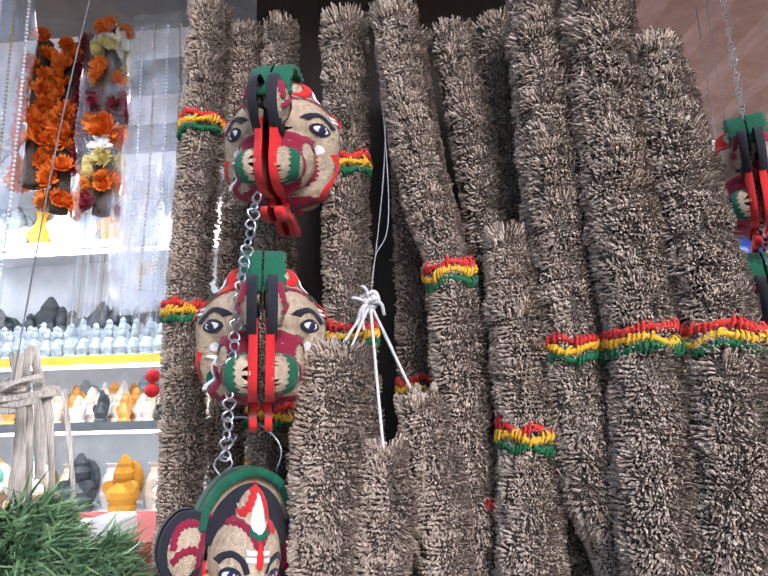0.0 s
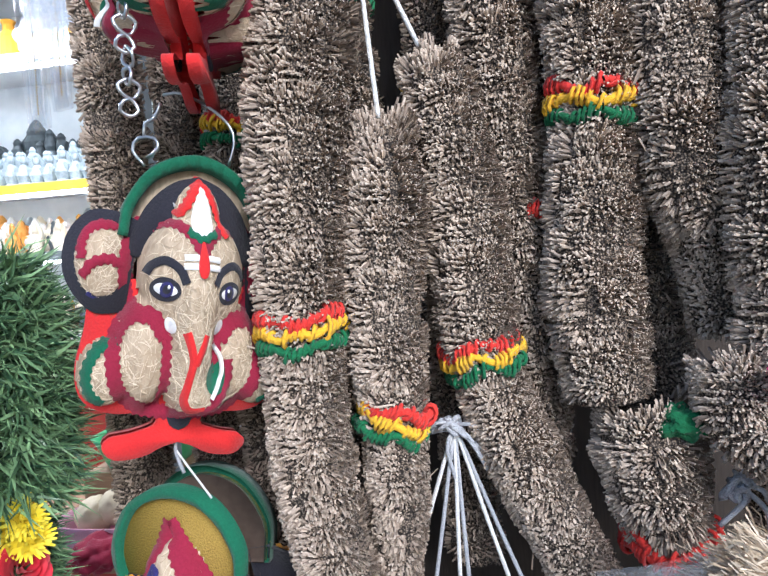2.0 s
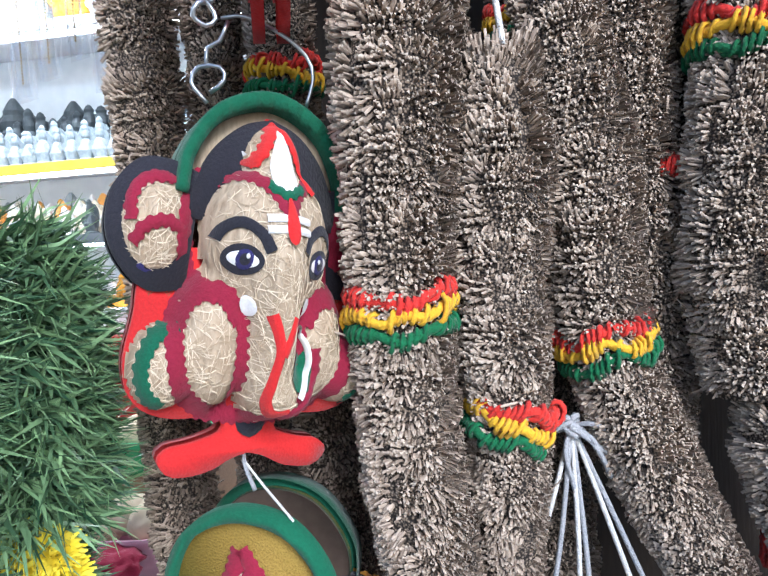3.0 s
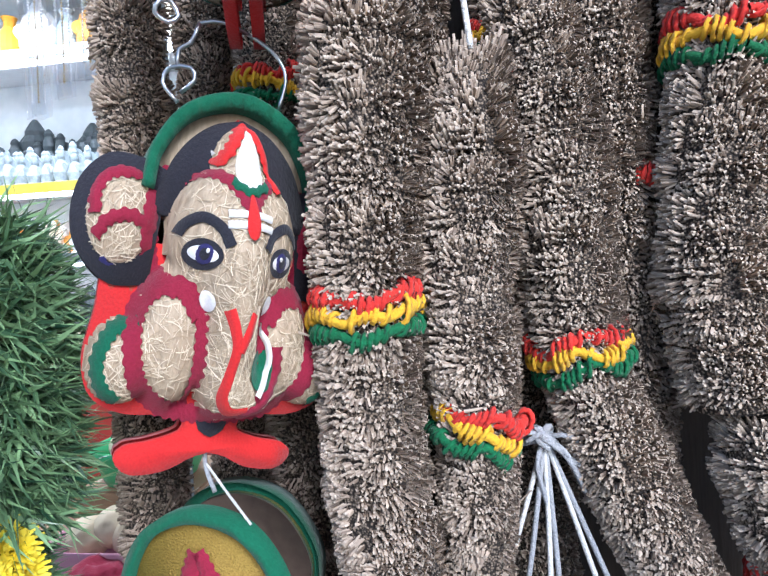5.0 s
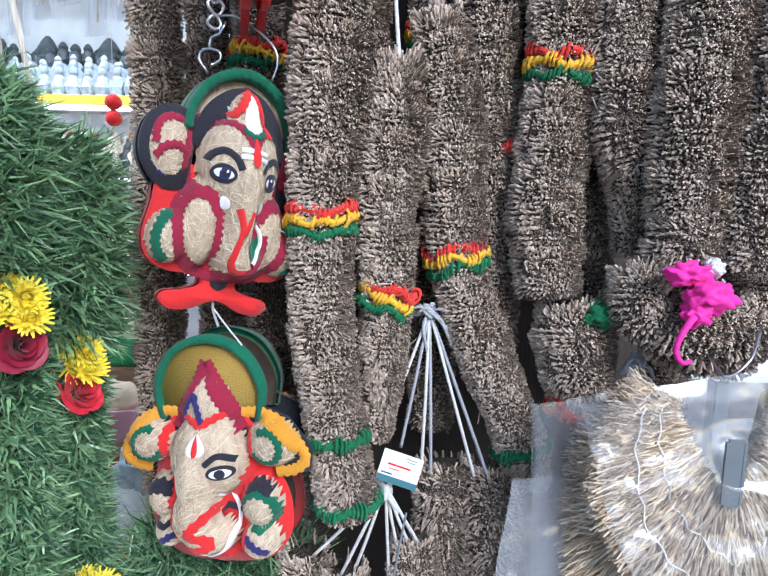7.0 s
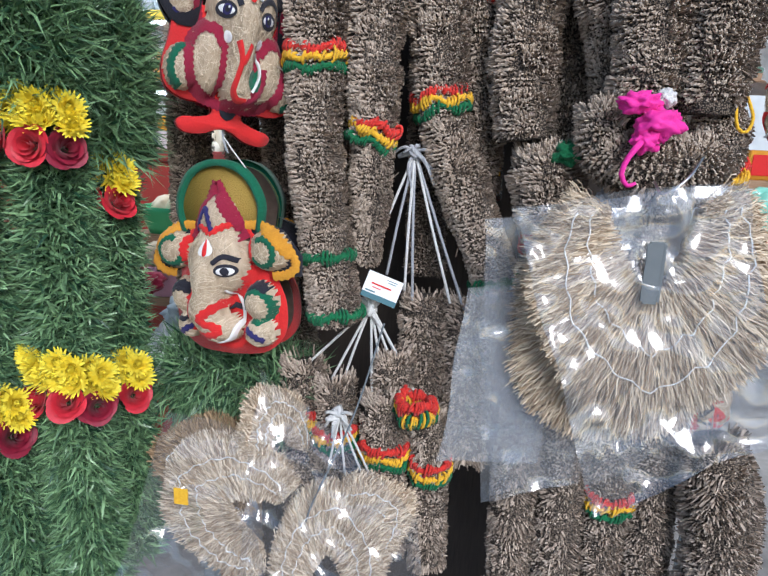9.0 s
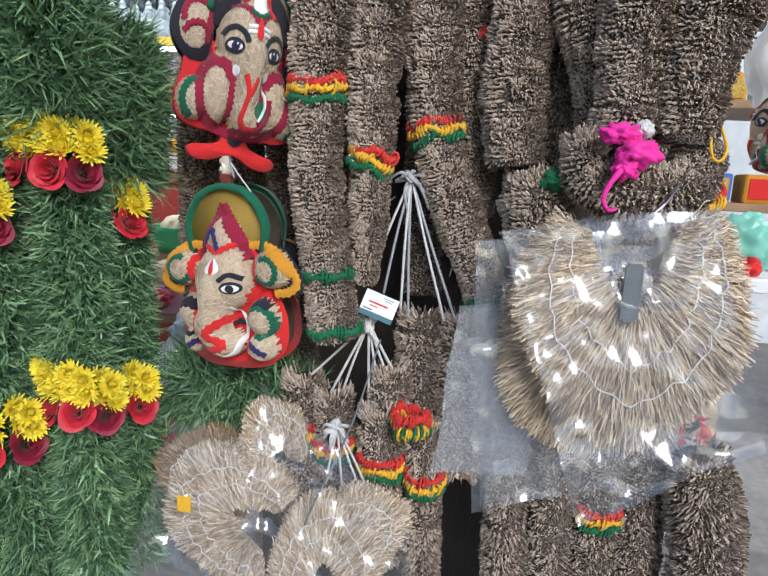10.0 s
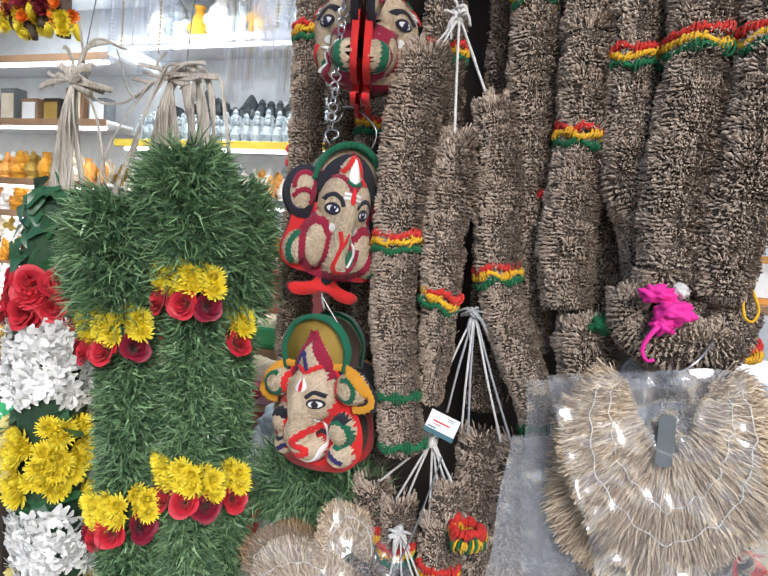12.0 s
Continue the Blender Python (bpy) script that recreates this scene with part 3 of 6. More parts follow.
def crowned_ornament():
    m = ["red_felt", "maroon_felt", "green_felt", "black_felt", "white_felt", "straw_weave", "straw_fibres", "navy_felt", "brown_board"]
    s = Felt([(0, .034, .070, .070, .080), (0, .002, .034, .080, .088), (0, -.055, .032, .064, .082), (.020, -.090, .040, .026, .066), (0, .094, .032, .044, .046),
              (.052, -.046, .042, .060, .054), (-.052, -.046, .042, .060, .054), (.098, -.070, .034, .036, .042), (-.098, -.070, .034, .036, .042),
              (.112, .046, .034, .042, .020), (-.112, .046, .034, .042, .020)], m)
    s.plate(smooth_outline([(0, .03), (.085, .026), (.120, .014), (.126, -.03), (.133, -.070), (.122, -.100), (.088, -.114), (.03, -.113), (0, -.112)]), .004, .018, "red_felt")
    s.piece = "felt_foot"
    s.plate(smooth_outline([(0, -.106), (.040, -.108), (.030, -.120), (.032, -.130), (.060, -.138), (.086, -.142), (.094, -.152), (.078, -.164), (.044, -.162), (.018, -.152), (0, -.148)]), .004, .016, "red_felt")
    s.plate(smooth_outline([(0, -.108), (.017, -.110), (.013, -.128), (0, -.134)]), .012, .019, "black_felt")
    for k in (1, -1):
        s.piece = "ear_felt" if k > 0 else "ear_felt_far"
        s.plate([(k * u, v) for u, v in smooth_ear()][::k], .006, .0215, "black_felt")
        s.trim([(k * .082, .078), (k * .100, .082), (k * .126, .078), (k * .137, .062), (k * .136, .044)], .011, "maroon_felt", .006)
        s.trim([(k * .086, .040), (k * .104, .046), (k * .124, .040), (k * .134, .026)], .011, "maroon_felt", .006)
        s.trim([(k * .084, .004), (k * .108, .000), (k * .128, .008)], .008, "navy_felt", .005)
        s.piece = "felt_trim"
        s.trim([(k * .058, .092), (k * .078, .078), (k * .084, .045), (k * .080, .012), (k * .070, -.006), (k * .050, -.010), (k * .034, -.030)], .018, "maroon_felt", .006)
        s.trim([(k * .070, -.004), (k * .088, -.022), (k * .093, -.050), (k * .084, -.085), (k * .060, -.106), (k * .030, -.112), (0, -.116)], .017, "maroon_felt", .006)
        s.trim([(k * .032, -.020), (k * .031, -.050), (k * .030, -.080), (k * .034, -.108)], .011, "maroon_felt", .006)
        s.trim([(k * .088, -.036), (k * .109, -.044), (k * .121, -.068), (k * .115, -.090), (k * .100, -.102)], .012, "green_felt", .006)
        s.trim([(k * .092, -.012), (k * .104, -.004), (k * .116, -.012)], .014, "green_felt", .004)
        s.trim([(k * .082, .040), (k * .074, .066), (k * .054, .086), (k * .032, .088), (k * .012, .074), (0, .054)], .012, "maroon_felt", .005)
        s.piece = "eye" if k > 0 else "eye_far"
        s.trim([(k * .018, .026), (k * .026, .040), (k * .042, .048), (k * .056, .043), (k * .062, .034)], .009, "black_felt", .005, False)
        s.patch(k * .040, .019, .0170, .0122, "black_felt", .004, k * .15)
        s.patch(k * .040, .0190, .0130, .0062, "white_felt", .0056, k * .15)
        s.patch(k * .039, .0190, .0078, .0080, "navy_felt", .0068)
        s.patch(k * .039, .0190, .0052, .0056, "black_felt", .0078)
        s.patch(k * .0370, .0215, .0018, .0022, "white_felt", .0090)
        s.piece = "felt_trim"
        s.patch(k * .030, -.017, .0055, .0090, "white_felt", .010, k * -.5)
    s.piece = "trunk_felt"
    s.trim([(.022, -.032), (.036, -.048), (.039, -.068), (.026, -.090)], .0055, "white_felt", .014, False)
    s.patch(.032, -.070, .015, .017, "green_felt", .008)
    s.trim([(-.013, -.022), (-.007, -.036), (-.003, -.052), (-.006, -.074), (-.008, -.092), (.002, -.104), (.020, -.104)], .009, "red_felt", .006, False)
    s.trim([(.012, -.024), (.007, -.038), (.000, -.054)], .009, "red_felt", .006, False)
    s.trim([(.046, -.050), (.048, -.075), (.036, -.096), (.016, -.112)], .012, "maroon_felt", .008)
    s.piece = "crown_felt"
    s.plate(smooth_outline([(0, .144), (.032, .134), (.060, .111), (.077, .080), (.083, .055), (.060, .05), (0, .05)]), .008, .024, "black_felt")
    s.piece = "crown_ruffle"
    s.plate(smooth_outline([(0, .157), (.046, .142), (.078, .108), (.088, .064), (.070, .05), (0, .05)]), .003, .011, "straw_weave")
    s.piece = "felt_arch"
    arch = [tuple(p[:2]) for p in spline([(-.097, .072, 0), (-.090, .110, 0), (-.058, .149, 0), (0, .167, 0), (.058, .149, 0), (.090, .110, 0), (.097, .072, 0)], .005)]
    n = len(arch)
    verts, faces = [], []
    for k, (u, v) in enumerate(arch):
        frill = .0024 * math.sin(k * 1.9) + .0014 * math.sin(k * .83)
        for q, w in ((1.0, .0), (1.0, .030), (.965, .036 + frill), (.87 + frill, .031 + frill), (.86, .012)):
            verts.append((u * q, .06 + (v - .06) * q, w))
    for k in range(n - 1):
        faces += [(5 * k + j, 5 * k + j + 1, 5 * k + 6 + j, 5 * k + 5 + j) for j in range(4)]
    faces += [(0, 4, 3, 2, 1), tuple(5 * n - 5 + j for j in range(5))]
    s.add(verts, faces, "green_felt")
    s.piece = "crown_mark"
    s.patch(0, .102, .019, .030, "white_felt", .007, 0, drop_shape)
    s.trim([(-.030, .098), (-.020, .106), (-.011, .122), (0, .140), (.011, .122), (.022, .102), (.034, .078)], .011, "red_felt", .009)
    s.trim([(-.072, .076), (-.056, .098), (-.030, .112)], .010, "white_felt", .006)
    s.trim([(.072, .076), (.056, .098), (.030, .112)], .010, "white_felt", .006)
    s.trim([(-.018, .080), (0, .072), (.018, .080)], .009, "green_felt", .009)
    for v in (.043, .052):
        s.trim([(-.022, v), (0, v + .001), (.022, v)], .0065, "white_felt", .006, False)
    s.patch(0, .052, .0095, .020, "red_felt", .0090, 0, drop_shape)
    s.piece = "straw_face"
    s.dome_skin("straw_weave")
    s.piece = "straw_fibre"
    s.fibres(2600, "straw_fibres")
    s.gap = .002
    return s.meshes()


def smooth_ear():
    """The rounded outline of an ear, one side."""
    return [tuple(p[:2]) for p in spline([(.070, .088, 0), (.098, .096, 0), (.130, .094, 0), (.153, .070, 0), (.157, .036, 0), (.142, .008, 0), (.116, -.010, 0), (.080, -.008, 0)], .006)]


def gilded_ornament():
    m = ["red_felt", "maroon_felt", "green_felt", "black_felt", "white_felt", "straw_weave", "straw_fibres", "navy_felt", "brown_board", "gold_felt", "gold_cloth"]
    s = Felt([(0, .012, .058, .058, .054), (-.010, -.018, .030, .056, .066), (-.018, -.062, .034, .042, .068), (-.004, -.096, .038, .028, .052), (0, .072, .036, .048, .032),
              (.070, -.050, .028, .032, .040), (-.070, -.045, .024, .032, .036), (.066, -.102, .028, .026, .040), (-.066, -.094, .022, .026, .034),
              (.088, .032, .036, .034, .030), (-.086, .032, .034, .034, .030)], m)
    body = [(0, .03), (.080, .012), (.092, -.02), (.104, -.06), (.098, -.110), (.062, -.142), (0, -.150)]
    s.plate(smooth_outline(body), .002, .007, "red_felt")
    s.plate(smooth_outline([(u * .88, v * .93) for u, v in body]), -.001, .0015, "brown_board")
    s.piece = "felt_front"
    s.plate(smooth_outline([(u * .88, v * .9 - .008) for u, v in body]), .010, .015, "red_felt")
    for k in (1, -1):
        s.piece = "ear_felt" if k > 0 else "ear_felt_far"
        s.plate([(k * u, v) for u, v in [(.045, .075), (.070, .078), (.108, .062), (.138, .022), (.136, -.010), (.104, -.012), (.070, .004), (.050, .030)]][::k], .006, .014, "black_felt")
        s.trim([(k * .046, .070), (k * .074, .070), (k * .106, .052), (k * .130, .012), (k * .116, -.006), (k * .090, -.010)], .015, "gold_felt", .006)
        s.trim([(k * u, v) for u, v in oval(.084, .030, .020, .022, -160, 120)], .009, "green_felt", .004)
        s.piece = "felt_trim"
        s.trim([(k * u, v) for u, v in oval(.070, -.056, .024, .026)] + [(k * .094, -.056)], .008, "black_felt" if k < 0 else "green_felt", .004)
        s.trim([(k * .052, -.030), (k * .070, -.022), (k * .088, -.032)], .010, "black_felt", .005)
        s.trim([(k * .044, -.090), (k * .062, -.098), (k * .082, -.112)], .010, "navy_felt", .004)
        s.trim([(k * .062, .012), (k * .058, .048), (k * .036, .074), (0, .062)], .010, "red_felt", .005)
        s.trim([(k * .064, .010), (k * .050, -.025), (k * .040, -.06), (k * .046, -.10), (k * .02, -.128), (0, -.132)], .011, "red_felt", .005)
        s.trim([(k * .050, .050), (k * .032, .084), (k * .012, .116), (0, .140)], .016, "maroon_felt", .006)
    s.piece = "eye"
    s.patch(.030, .004, .0165, .0105, "black_felt", .004)
    s.patch(.030, .003, .0125, .0066, "white_felt", .0055)
    s.patch(.030, .003, .0066, .0066, "black_felt", .0068)
    s.trim([(.012, .016), (.028, .026), (.048, .018)], .008, "black_felt", .005, False)
    s.piece = "crown_mark"
    s.trim([(-.030, .064), (-.018, .088), (-.010, .100), (-.004, .086), (.002, .064)], .008, "navy_felt", .006)
    s.patch(0, .040, .018, .013, "white_felt", .005, 0, drop_shape)
    s.patch(0, .040, .006, .013, "red_felt", .007, 0, drop_shape)
    s.piece = "trunk_felt"
    s.trim([(-.038, -.015), (-.050, -.050), (-.044, -.090), (-.016, -.104), (.010, -.094), (-.012, -.074), (.016, -.050), (.046, -.030), (.054, -.010)], .013, "red_felt", .005)
    s.trim([(.020, -.030), (.034, -.066), (.024, -.108), (-.004, -.122)], .006, "white_felt", .007, False)
    s.trim([(.016, -.060), (.040, -.066)], .010, "black_felt", .006, False)
    arch = [tuple(p[:2]) for p in spline([(-.072, .060, 0), (-.078, .110, 0), (-.050, .158, 0), (0, .175, 0), (.050, .158, 0), (.078, .110, 0), (.072, .060, 0)], .005)]
    inner = [(u * .90, .06 + (v - .06) * .91) for u, v in arch]
    s.piece = "felt_arch"
    s.plate(arch + inner[::-1], .004, .022, "green_felt")
    s.piece = "gilded_disc"
    s.plate(inner, .008, .012, "gold_cloth")
    s.plate(inner, .004, .0075, "brown_board")
    s.piece = "straw_face"
    s.dome_skin("straw_weave")
    s.piece = "straw_fibre"
    s.fibres(2200, "straw_fibres")
    s.gap = .022
    return s.meshes()


CROWNED, GILDED = crowned_ornament(), gilded_ornament()


def ornament(mesh, at, yaw, label, roll=0.0, scale=(.80, .80, .85)):
    """yaw: degrees by which the front turns from the street towards +x."""
    thing = empty_thing("hanging_ornament", at, label, "ornament", "felt ornaments")
    p = radians(yaw)
    turn = Matrix(((math.cos(p), 0, math.sin(p), 0), (math.sin(p), 0, -math.cos(p), 0), (0, 1, 0, 0), (0, 0, 0, 1)))
    place = Matrix.Translation(at) @ turn @ pose(0, 0, 0, 0, 0, roll) @ Matrix.Diagonal((*scale, 1))
    for m in (place, place @ Matrix.Diagonal((-1, 1, -1, 1))):
        for name, data in mesh.items():
            ob = new(name.replace("_far", ""), data)
            ob.matrix_world = m
            attach(ob, thing)
            if name == "straw_fibre":
                tagged(ob, kind="stuff")
    return thing


ornament(CROWNED, (-.192, .902, 1.479), 36, "red, green and black felt ornament with a domed straw front", -9, (.73, .92, .78))
ornament(CROWNED, (-.152, .88, 1.815), 107, "felt and straw ornament pair seen edge on, red and navy felt")
ornament(CROWNED, (-.130, .90, 2.125), 92, "red felt and straw ornament pair on a chain", 4)
ornament(GILDED, (-.197, .905, 1.135), -8, "red, gold and green felt ornament hung on a string", 4, (.95, .95, .92))
ornament(CROWNED, (.815, 1.32, 2.17), 66, "red and black felt ornament hanging at the stall edge", 0, (.8, .95, .95))
ornament(CROWNED, (.815, 1.34, 1.86), 68, "red and black felt ornament hanging at the stall edge", 0, (.8, .95, .95))
ornament(CROWNED, (.83, 1.36, 1.46), 55, "red and black felt ornament hanging beside a chain")
ornament(GILDED, (.60, 1.12, .93), 60, "small red felt ornament half behind the bagged fans", 0, (.6, .6, .6))


# ---- chains, wires and cords ----
def chain(points, label, link=0.030, thick=0.0016, parent=None):
    path = spline(points, 0.002)
    length = np.concatenate([[0], np.cumsum(np.linalg.norm(np.diff(path, axis=0), axis=1))])
    thing = empty_thing("chain", points[-1], label, "chain", "steel chains")
    loop = [(0, 0, .5 * link), (.30 * link, .04 * link, .30 * link), (.16 * link, .10 * link, 0), (-.16 * link, -.06 * link, -.12 * link), (-.26 * link, 0, -.36 * link), (0, 0, -.52 * link),
            (.22 * link, 0, -.36 * link), (.10 * link, .04 * link, -.10 * link), (-.18 * link, -.04 * link, .08 * link), (-.28 * link, 0, .32 * link), (0, 0, .5 * link)]
    base = tube("link", loop, thick, "steel", None, 6, True, 0.003)
    mesh = base.data
    bpy.data.objects.remove(base)
    k = 0
    for at in np.arange(link / 2, length[-1], link * 0.86):
        i = int(np.searchsorted(length, at))
        j = min(i + 3, len(path) - 1)
        d = Vector(path[max(i - 3, 0)] - path[j]).normalized()
        ob = new("link", mesh)
        ob.matrix_world = Matrix.Translation(path[i]) @ Vector((0, 0, 1)).rotation_difference(d).to_matrix().to_4x4() @ pose(0, 0, 0, 0, 0, 35 if k % 2 else -40)
        attach(ob, thing)
        k += 1
    return thing


chain([(-.134, .79, 2.012), (-.150, .785, 1.894), (-.161, .785, 1.788), (-.174, .80, 1.64)], "steel chain of twisted links holding the ornaments")
chain([(-.885, 1.34, 2.6), (-.885, 1.20, 2.25), (-.88, 1.20, 2.05)], "steel chain hanging by the flower packets", .045, .0025)
chain([(.790, 1.27, 3.02), (.790, 1.27, 2.5), (.795, 1.27, 2.0), (.815, 1.27, 1.55), (.83, 1.27, 1.05)], "thin dark chain at the stall edge", .022, .0011)


def cord(points, radius, material, label, category="cord", name="cord", group="cords"):
    return tagged(tube(name, points, radius, material, None, 6, True, 0.006), label, category, group)


cord([(-0.205, 0.870, 1.621), (-0.216, 0.870, 1.637), (-0.209, 0.870, 1.648), (-0.192, 0.870, 1.646), (-0.190, 0.870, 1.636), (-0.202, 0.870, 1.628)], .0017, "steel",
     "bent steel wire hanger on the felt ornament", "wire", "wire_hanger", "wires")
cord([(-0.203, 0.870, 1.647), (-0.201, 0.870, 1.661), (-0.191, 0.870, 1.665), (-0.183, 0.870, 1.679)], .0017, "steel",
     "bent steel wire hanger on the felt ornament", "wire", "wire_hanger", "wires")
cord([(-0.140, 0.920, 1.622), (-0.132, 0.920, 1.646), (-0.136, 0.920, 1.663), (-0.154, 0.920, 1.682), (-0.185, 0.920, 1.701), (-0.206, 0.920, 1.702)], .0017, "steel",
     "bent steel wire hanger on the felt ornament", "wire", "wire_hanger", "wires")
cord([(-.205, .89, 1.365), (-.207, .885, 1.335), (-.200, .885, 1.31)], .002, "grey_string", "short grey string between two felt ornaments")
cord([(-.207, .885, 1.335), (-.19, .88, 1.315), (-.165, .87, 1.290)], .0012, "white_string", "short white string between two felt ornaments")
KNOT = (.002, .955, 1.875)
for end in [(-.055, .93, 1.785), (-.03, .925, 1.79), (.022, .905, 1.652), (.066, .965, 1.728), (.035, .97, 1.80)]:
    mid = [(a + b) / 2 for a, b in zip(KNOT, end)]
    cord([KNOT, (mid[0], mid[1] - .004, mid[2]), end], .0026, "white_string", "white cotton cord holding up a root garland")
cord([(.035, 1.0, 2.45), (.03, .99, 2.15), (.005, .955, 1.9), KNOT], .0010, "grey_string", "thin thread that holds the white knot")
cord([(.018, 1.0, 2.45), (.035, .98, 2.05), (.012, .955, 1.95), KNOT], .0010, "grey_string", "thin thread that holds the white knot")


def knot(at, size, material, label, ends=6, drop=0.05):
    """A tied knot with frayed cord ends."""
    thing = empty_thing("cord_knot", at, label, "knot", "cord knots")
    r = np.random.default_rng(int(abs(at[0] * 1e4)) + 5)
    for k in range(5):
        pts = [(at[0] + size * r.normal(0, .45), at[1] + size * r.normal(0, .4), at[2] + size * r.normal(0, .5)) for _ in range(5)]
        tube("loop", pts + pts[:1], size * .24, material, thing, 6, True, .004)
    for k in range(ends):
        a = r.uniform(-1.4, 1.4)
        e = (at[0] + drop * .5 * math.sin(a), at[1] - .01 * math.cos(a), at[2] - drop * r.uniform(.3, 1.1) + (drop * .9 if k % 3 == 0 else 0))
        tube("frayed_end", [at, ((at[0] + e[0]) / 2 + .006 * r.normal(), at[1] - .012, (at[2] + e[2]) / 2 + .008), e], size * .17, material, thing, 6, True, .005)
    return thing


knot(KNOT, .016, "white_string", "white cotton knot with frayed cord ends", 10, .05)
TIE = (.075, .978, 1.325)
knot(TIE, .014, "grey_string", "grey cotton knot with frayed ends below the garlands", 7, .07)
for k, end in enumerate([(.014, .965, 1.150), (.040, .965, 1.125), (.071, .965, 1.100), (.085, .965, 1.085), (.148, .965, 1.085), (.172, .965, 1.075)]):
    cord([TIE, ((TIE[0] + end[0]) / 2, .960, (TIE[2] + end[2]) / 2), end], .0024, "grey_string" if k % 2 else "white_string", "grey cotton cord fanning down from the knot")
LOW = (.020, .945, 1.075)
knot(LOW, .018, "white_string", "white cotton knot with a price card tied on", 4, .05)
for end in [(-.090, .935, .960), (-.040, .93, .945), (-.020, .94, .95), (.052, .93, .93), (.060, .935, .985), (.075, .93, .99), (.135, .93, .880), (.03, .93, .93)]:
    cord([LOW, ((LOW[0] + end[0]) / 2, .935, (LOW[2] + end[2]) / 2), end], .0024, "white_string", "white cotton cord fanning down from the knot")
SMALL = (-.012, .88, .905)
knot(SMALL, .016, "white_string", "white cotton knot above the lower garlands", 6, .05)
for end in [(-.03, .88, .80), (.00, .88, .79), (.03, .88, .80), (.05, .885, .78)]:
    cord([SMALL, ((SMALL[0] + end[0]) / 2, .875, .855), end], .0022, "white_string", "white cotton cord running down from the knot")
knot((.36, .96, 1.262), .016, "grey_string", "grey cotton knot half hidden behind the bagged fans", 5, .06)
cord([(.404, .848, 1.30), (.409, .82, 1.285), (.434, .82, 1.305), (.459, .848, 1.335)], .0018, "steel", "bent steel hook under the pink ribbon", "hook", "wire_hook", "wires")
cord([(-.05, .80, .72), (-.03, .785, .80), (.02, .83, .93), (.05, .90, 1.06)], .0016, "grey_paint", "dark bent wire over the bagged fans", "wire", "wire", "wires")
cord([(.508, .90, 1.415), (.501, .885, 1.395), (.505, .88, 1.372), (.516, .88, 1.368), (.523, .885, 1.385), (.516, .89, 1.408), (.511, .90, 1.425)], .0022, "yellow_wool", "yellow wool loop hanging from a garland", "loop", "wool_loop", "wool loops")

# price card tied to the knot
card = empty_thing("price_card", (.045, .93, 1.11), "white and teal printed card tied to the knot", "card")
CARD = pose(.040, .925, 1.110, 74, 20, 8) @ Matrix.Scale(.74, 4)


def card_piece(name, u0, u1, v0, v1, w, m):
    bm = bmesh.new()
    bmesh.ops.create_cube(bm, size=1, matrix=Matrix.LocRotScale(((u0 + u1) / 2, (v0 + v1) / 2, w), None, (u1 - u0, v1 - v0, .0008)))
    bm.transform(CARD)
    return part(name, bm, m, card)


card_piece("paper", -.040, .040, -.030, .028, 0, "card_white")
card_piece("teal_edge", -.040, .040, -.030, -.018, .0012, "card_teal")
for u0, u1, v0, v1, m in [(.004, .028, .020, .0215, "card_teal"), (.008, .026, .015, .0165, "card_teal"), (-.026, .020, .002, .0055, "red_felt"), (-.022, -.002, -.005, -.003, "red_felt"), (-.034, -.012, -.015, -.012, "card_teal")]:
    card_piece("print_bar", u0, u1, v0, v1, .0012, m)

# pink ribbon and green bow
def cloth_blob(name, at, rx, ry, rz, material, label, category, seed=0.0, rough=0.35):
    bm = bmesh.new()
    bmesh.ops.create_icosphere(bm, subdivisions=4, radius=1)
    for v in bm.verts:
        d = 1 + rough * noise.noise(v.co * 2.2 + Vector((seed, 0, 0))) + rough * .5 * noise.noise(v.co * 6 + Vector((0, seed, 0)))
        v.co = Vector((at[0] + v.co.x * d * rx, at[1] + v.co.y * d * ry, at[2] + v.co.z * d * rz))
    return tagged(part(name, bm, material, None, "", True), label, category)


ribbon = empty_thing("pink_ribbon", (0.394, 0.858, 1.38), "bright pink cloth ribbon tied round the looped garland", "ribbon")
for at, r3, sd in [((0.376, 0.863, 1.398), (.024, .016, .014), 1.0), ((0.402, 0.856, 1.372), (.028, .017, .018), 2.0), ((0.389, 0.858, 1.352), (.018, .014, .016), 3.0)]:
    b = cloth_blob("fold", at, *r3, "pink_cloth", "", "", sd, .5)
    attach(b, ribbon)
tube("tail", [(0.382, 0.848, 1.350, 1), (0.368, 0.845, 1.330, .9), (0.361, 0.844, 1.308, .8), (0.370, 0.843, 1.293, .7), (0.380, 0.843, 1.297, .5)], .0045, "pink_cloth", ribbon)
b = cloth_blob("white_scrap", (0.409, 0.868, 1.405), .012, .01, .012, "white_string", "", "", 5.0)
attach(b, ribbon)
cloth_blob("wool_bow", (.305, .945, 1.332), .024, .016, .016, "green_wool", "dark green wool bow on a root garland", "bow", 2.0, .5)


def wool_fringe(at, r, materials, label, droop=.0):
    thing = empty_thing("wool_fringe", at, label, "wool band", "loose wool bands")
    for k, m in enumerate(materials):
        wool_ring("wool_ring", (at[0], at[1], at[2] - .013 * k), (0, 0, 1), r, .011, m, thing, at[0] * 40 + k, .008)
    return thing


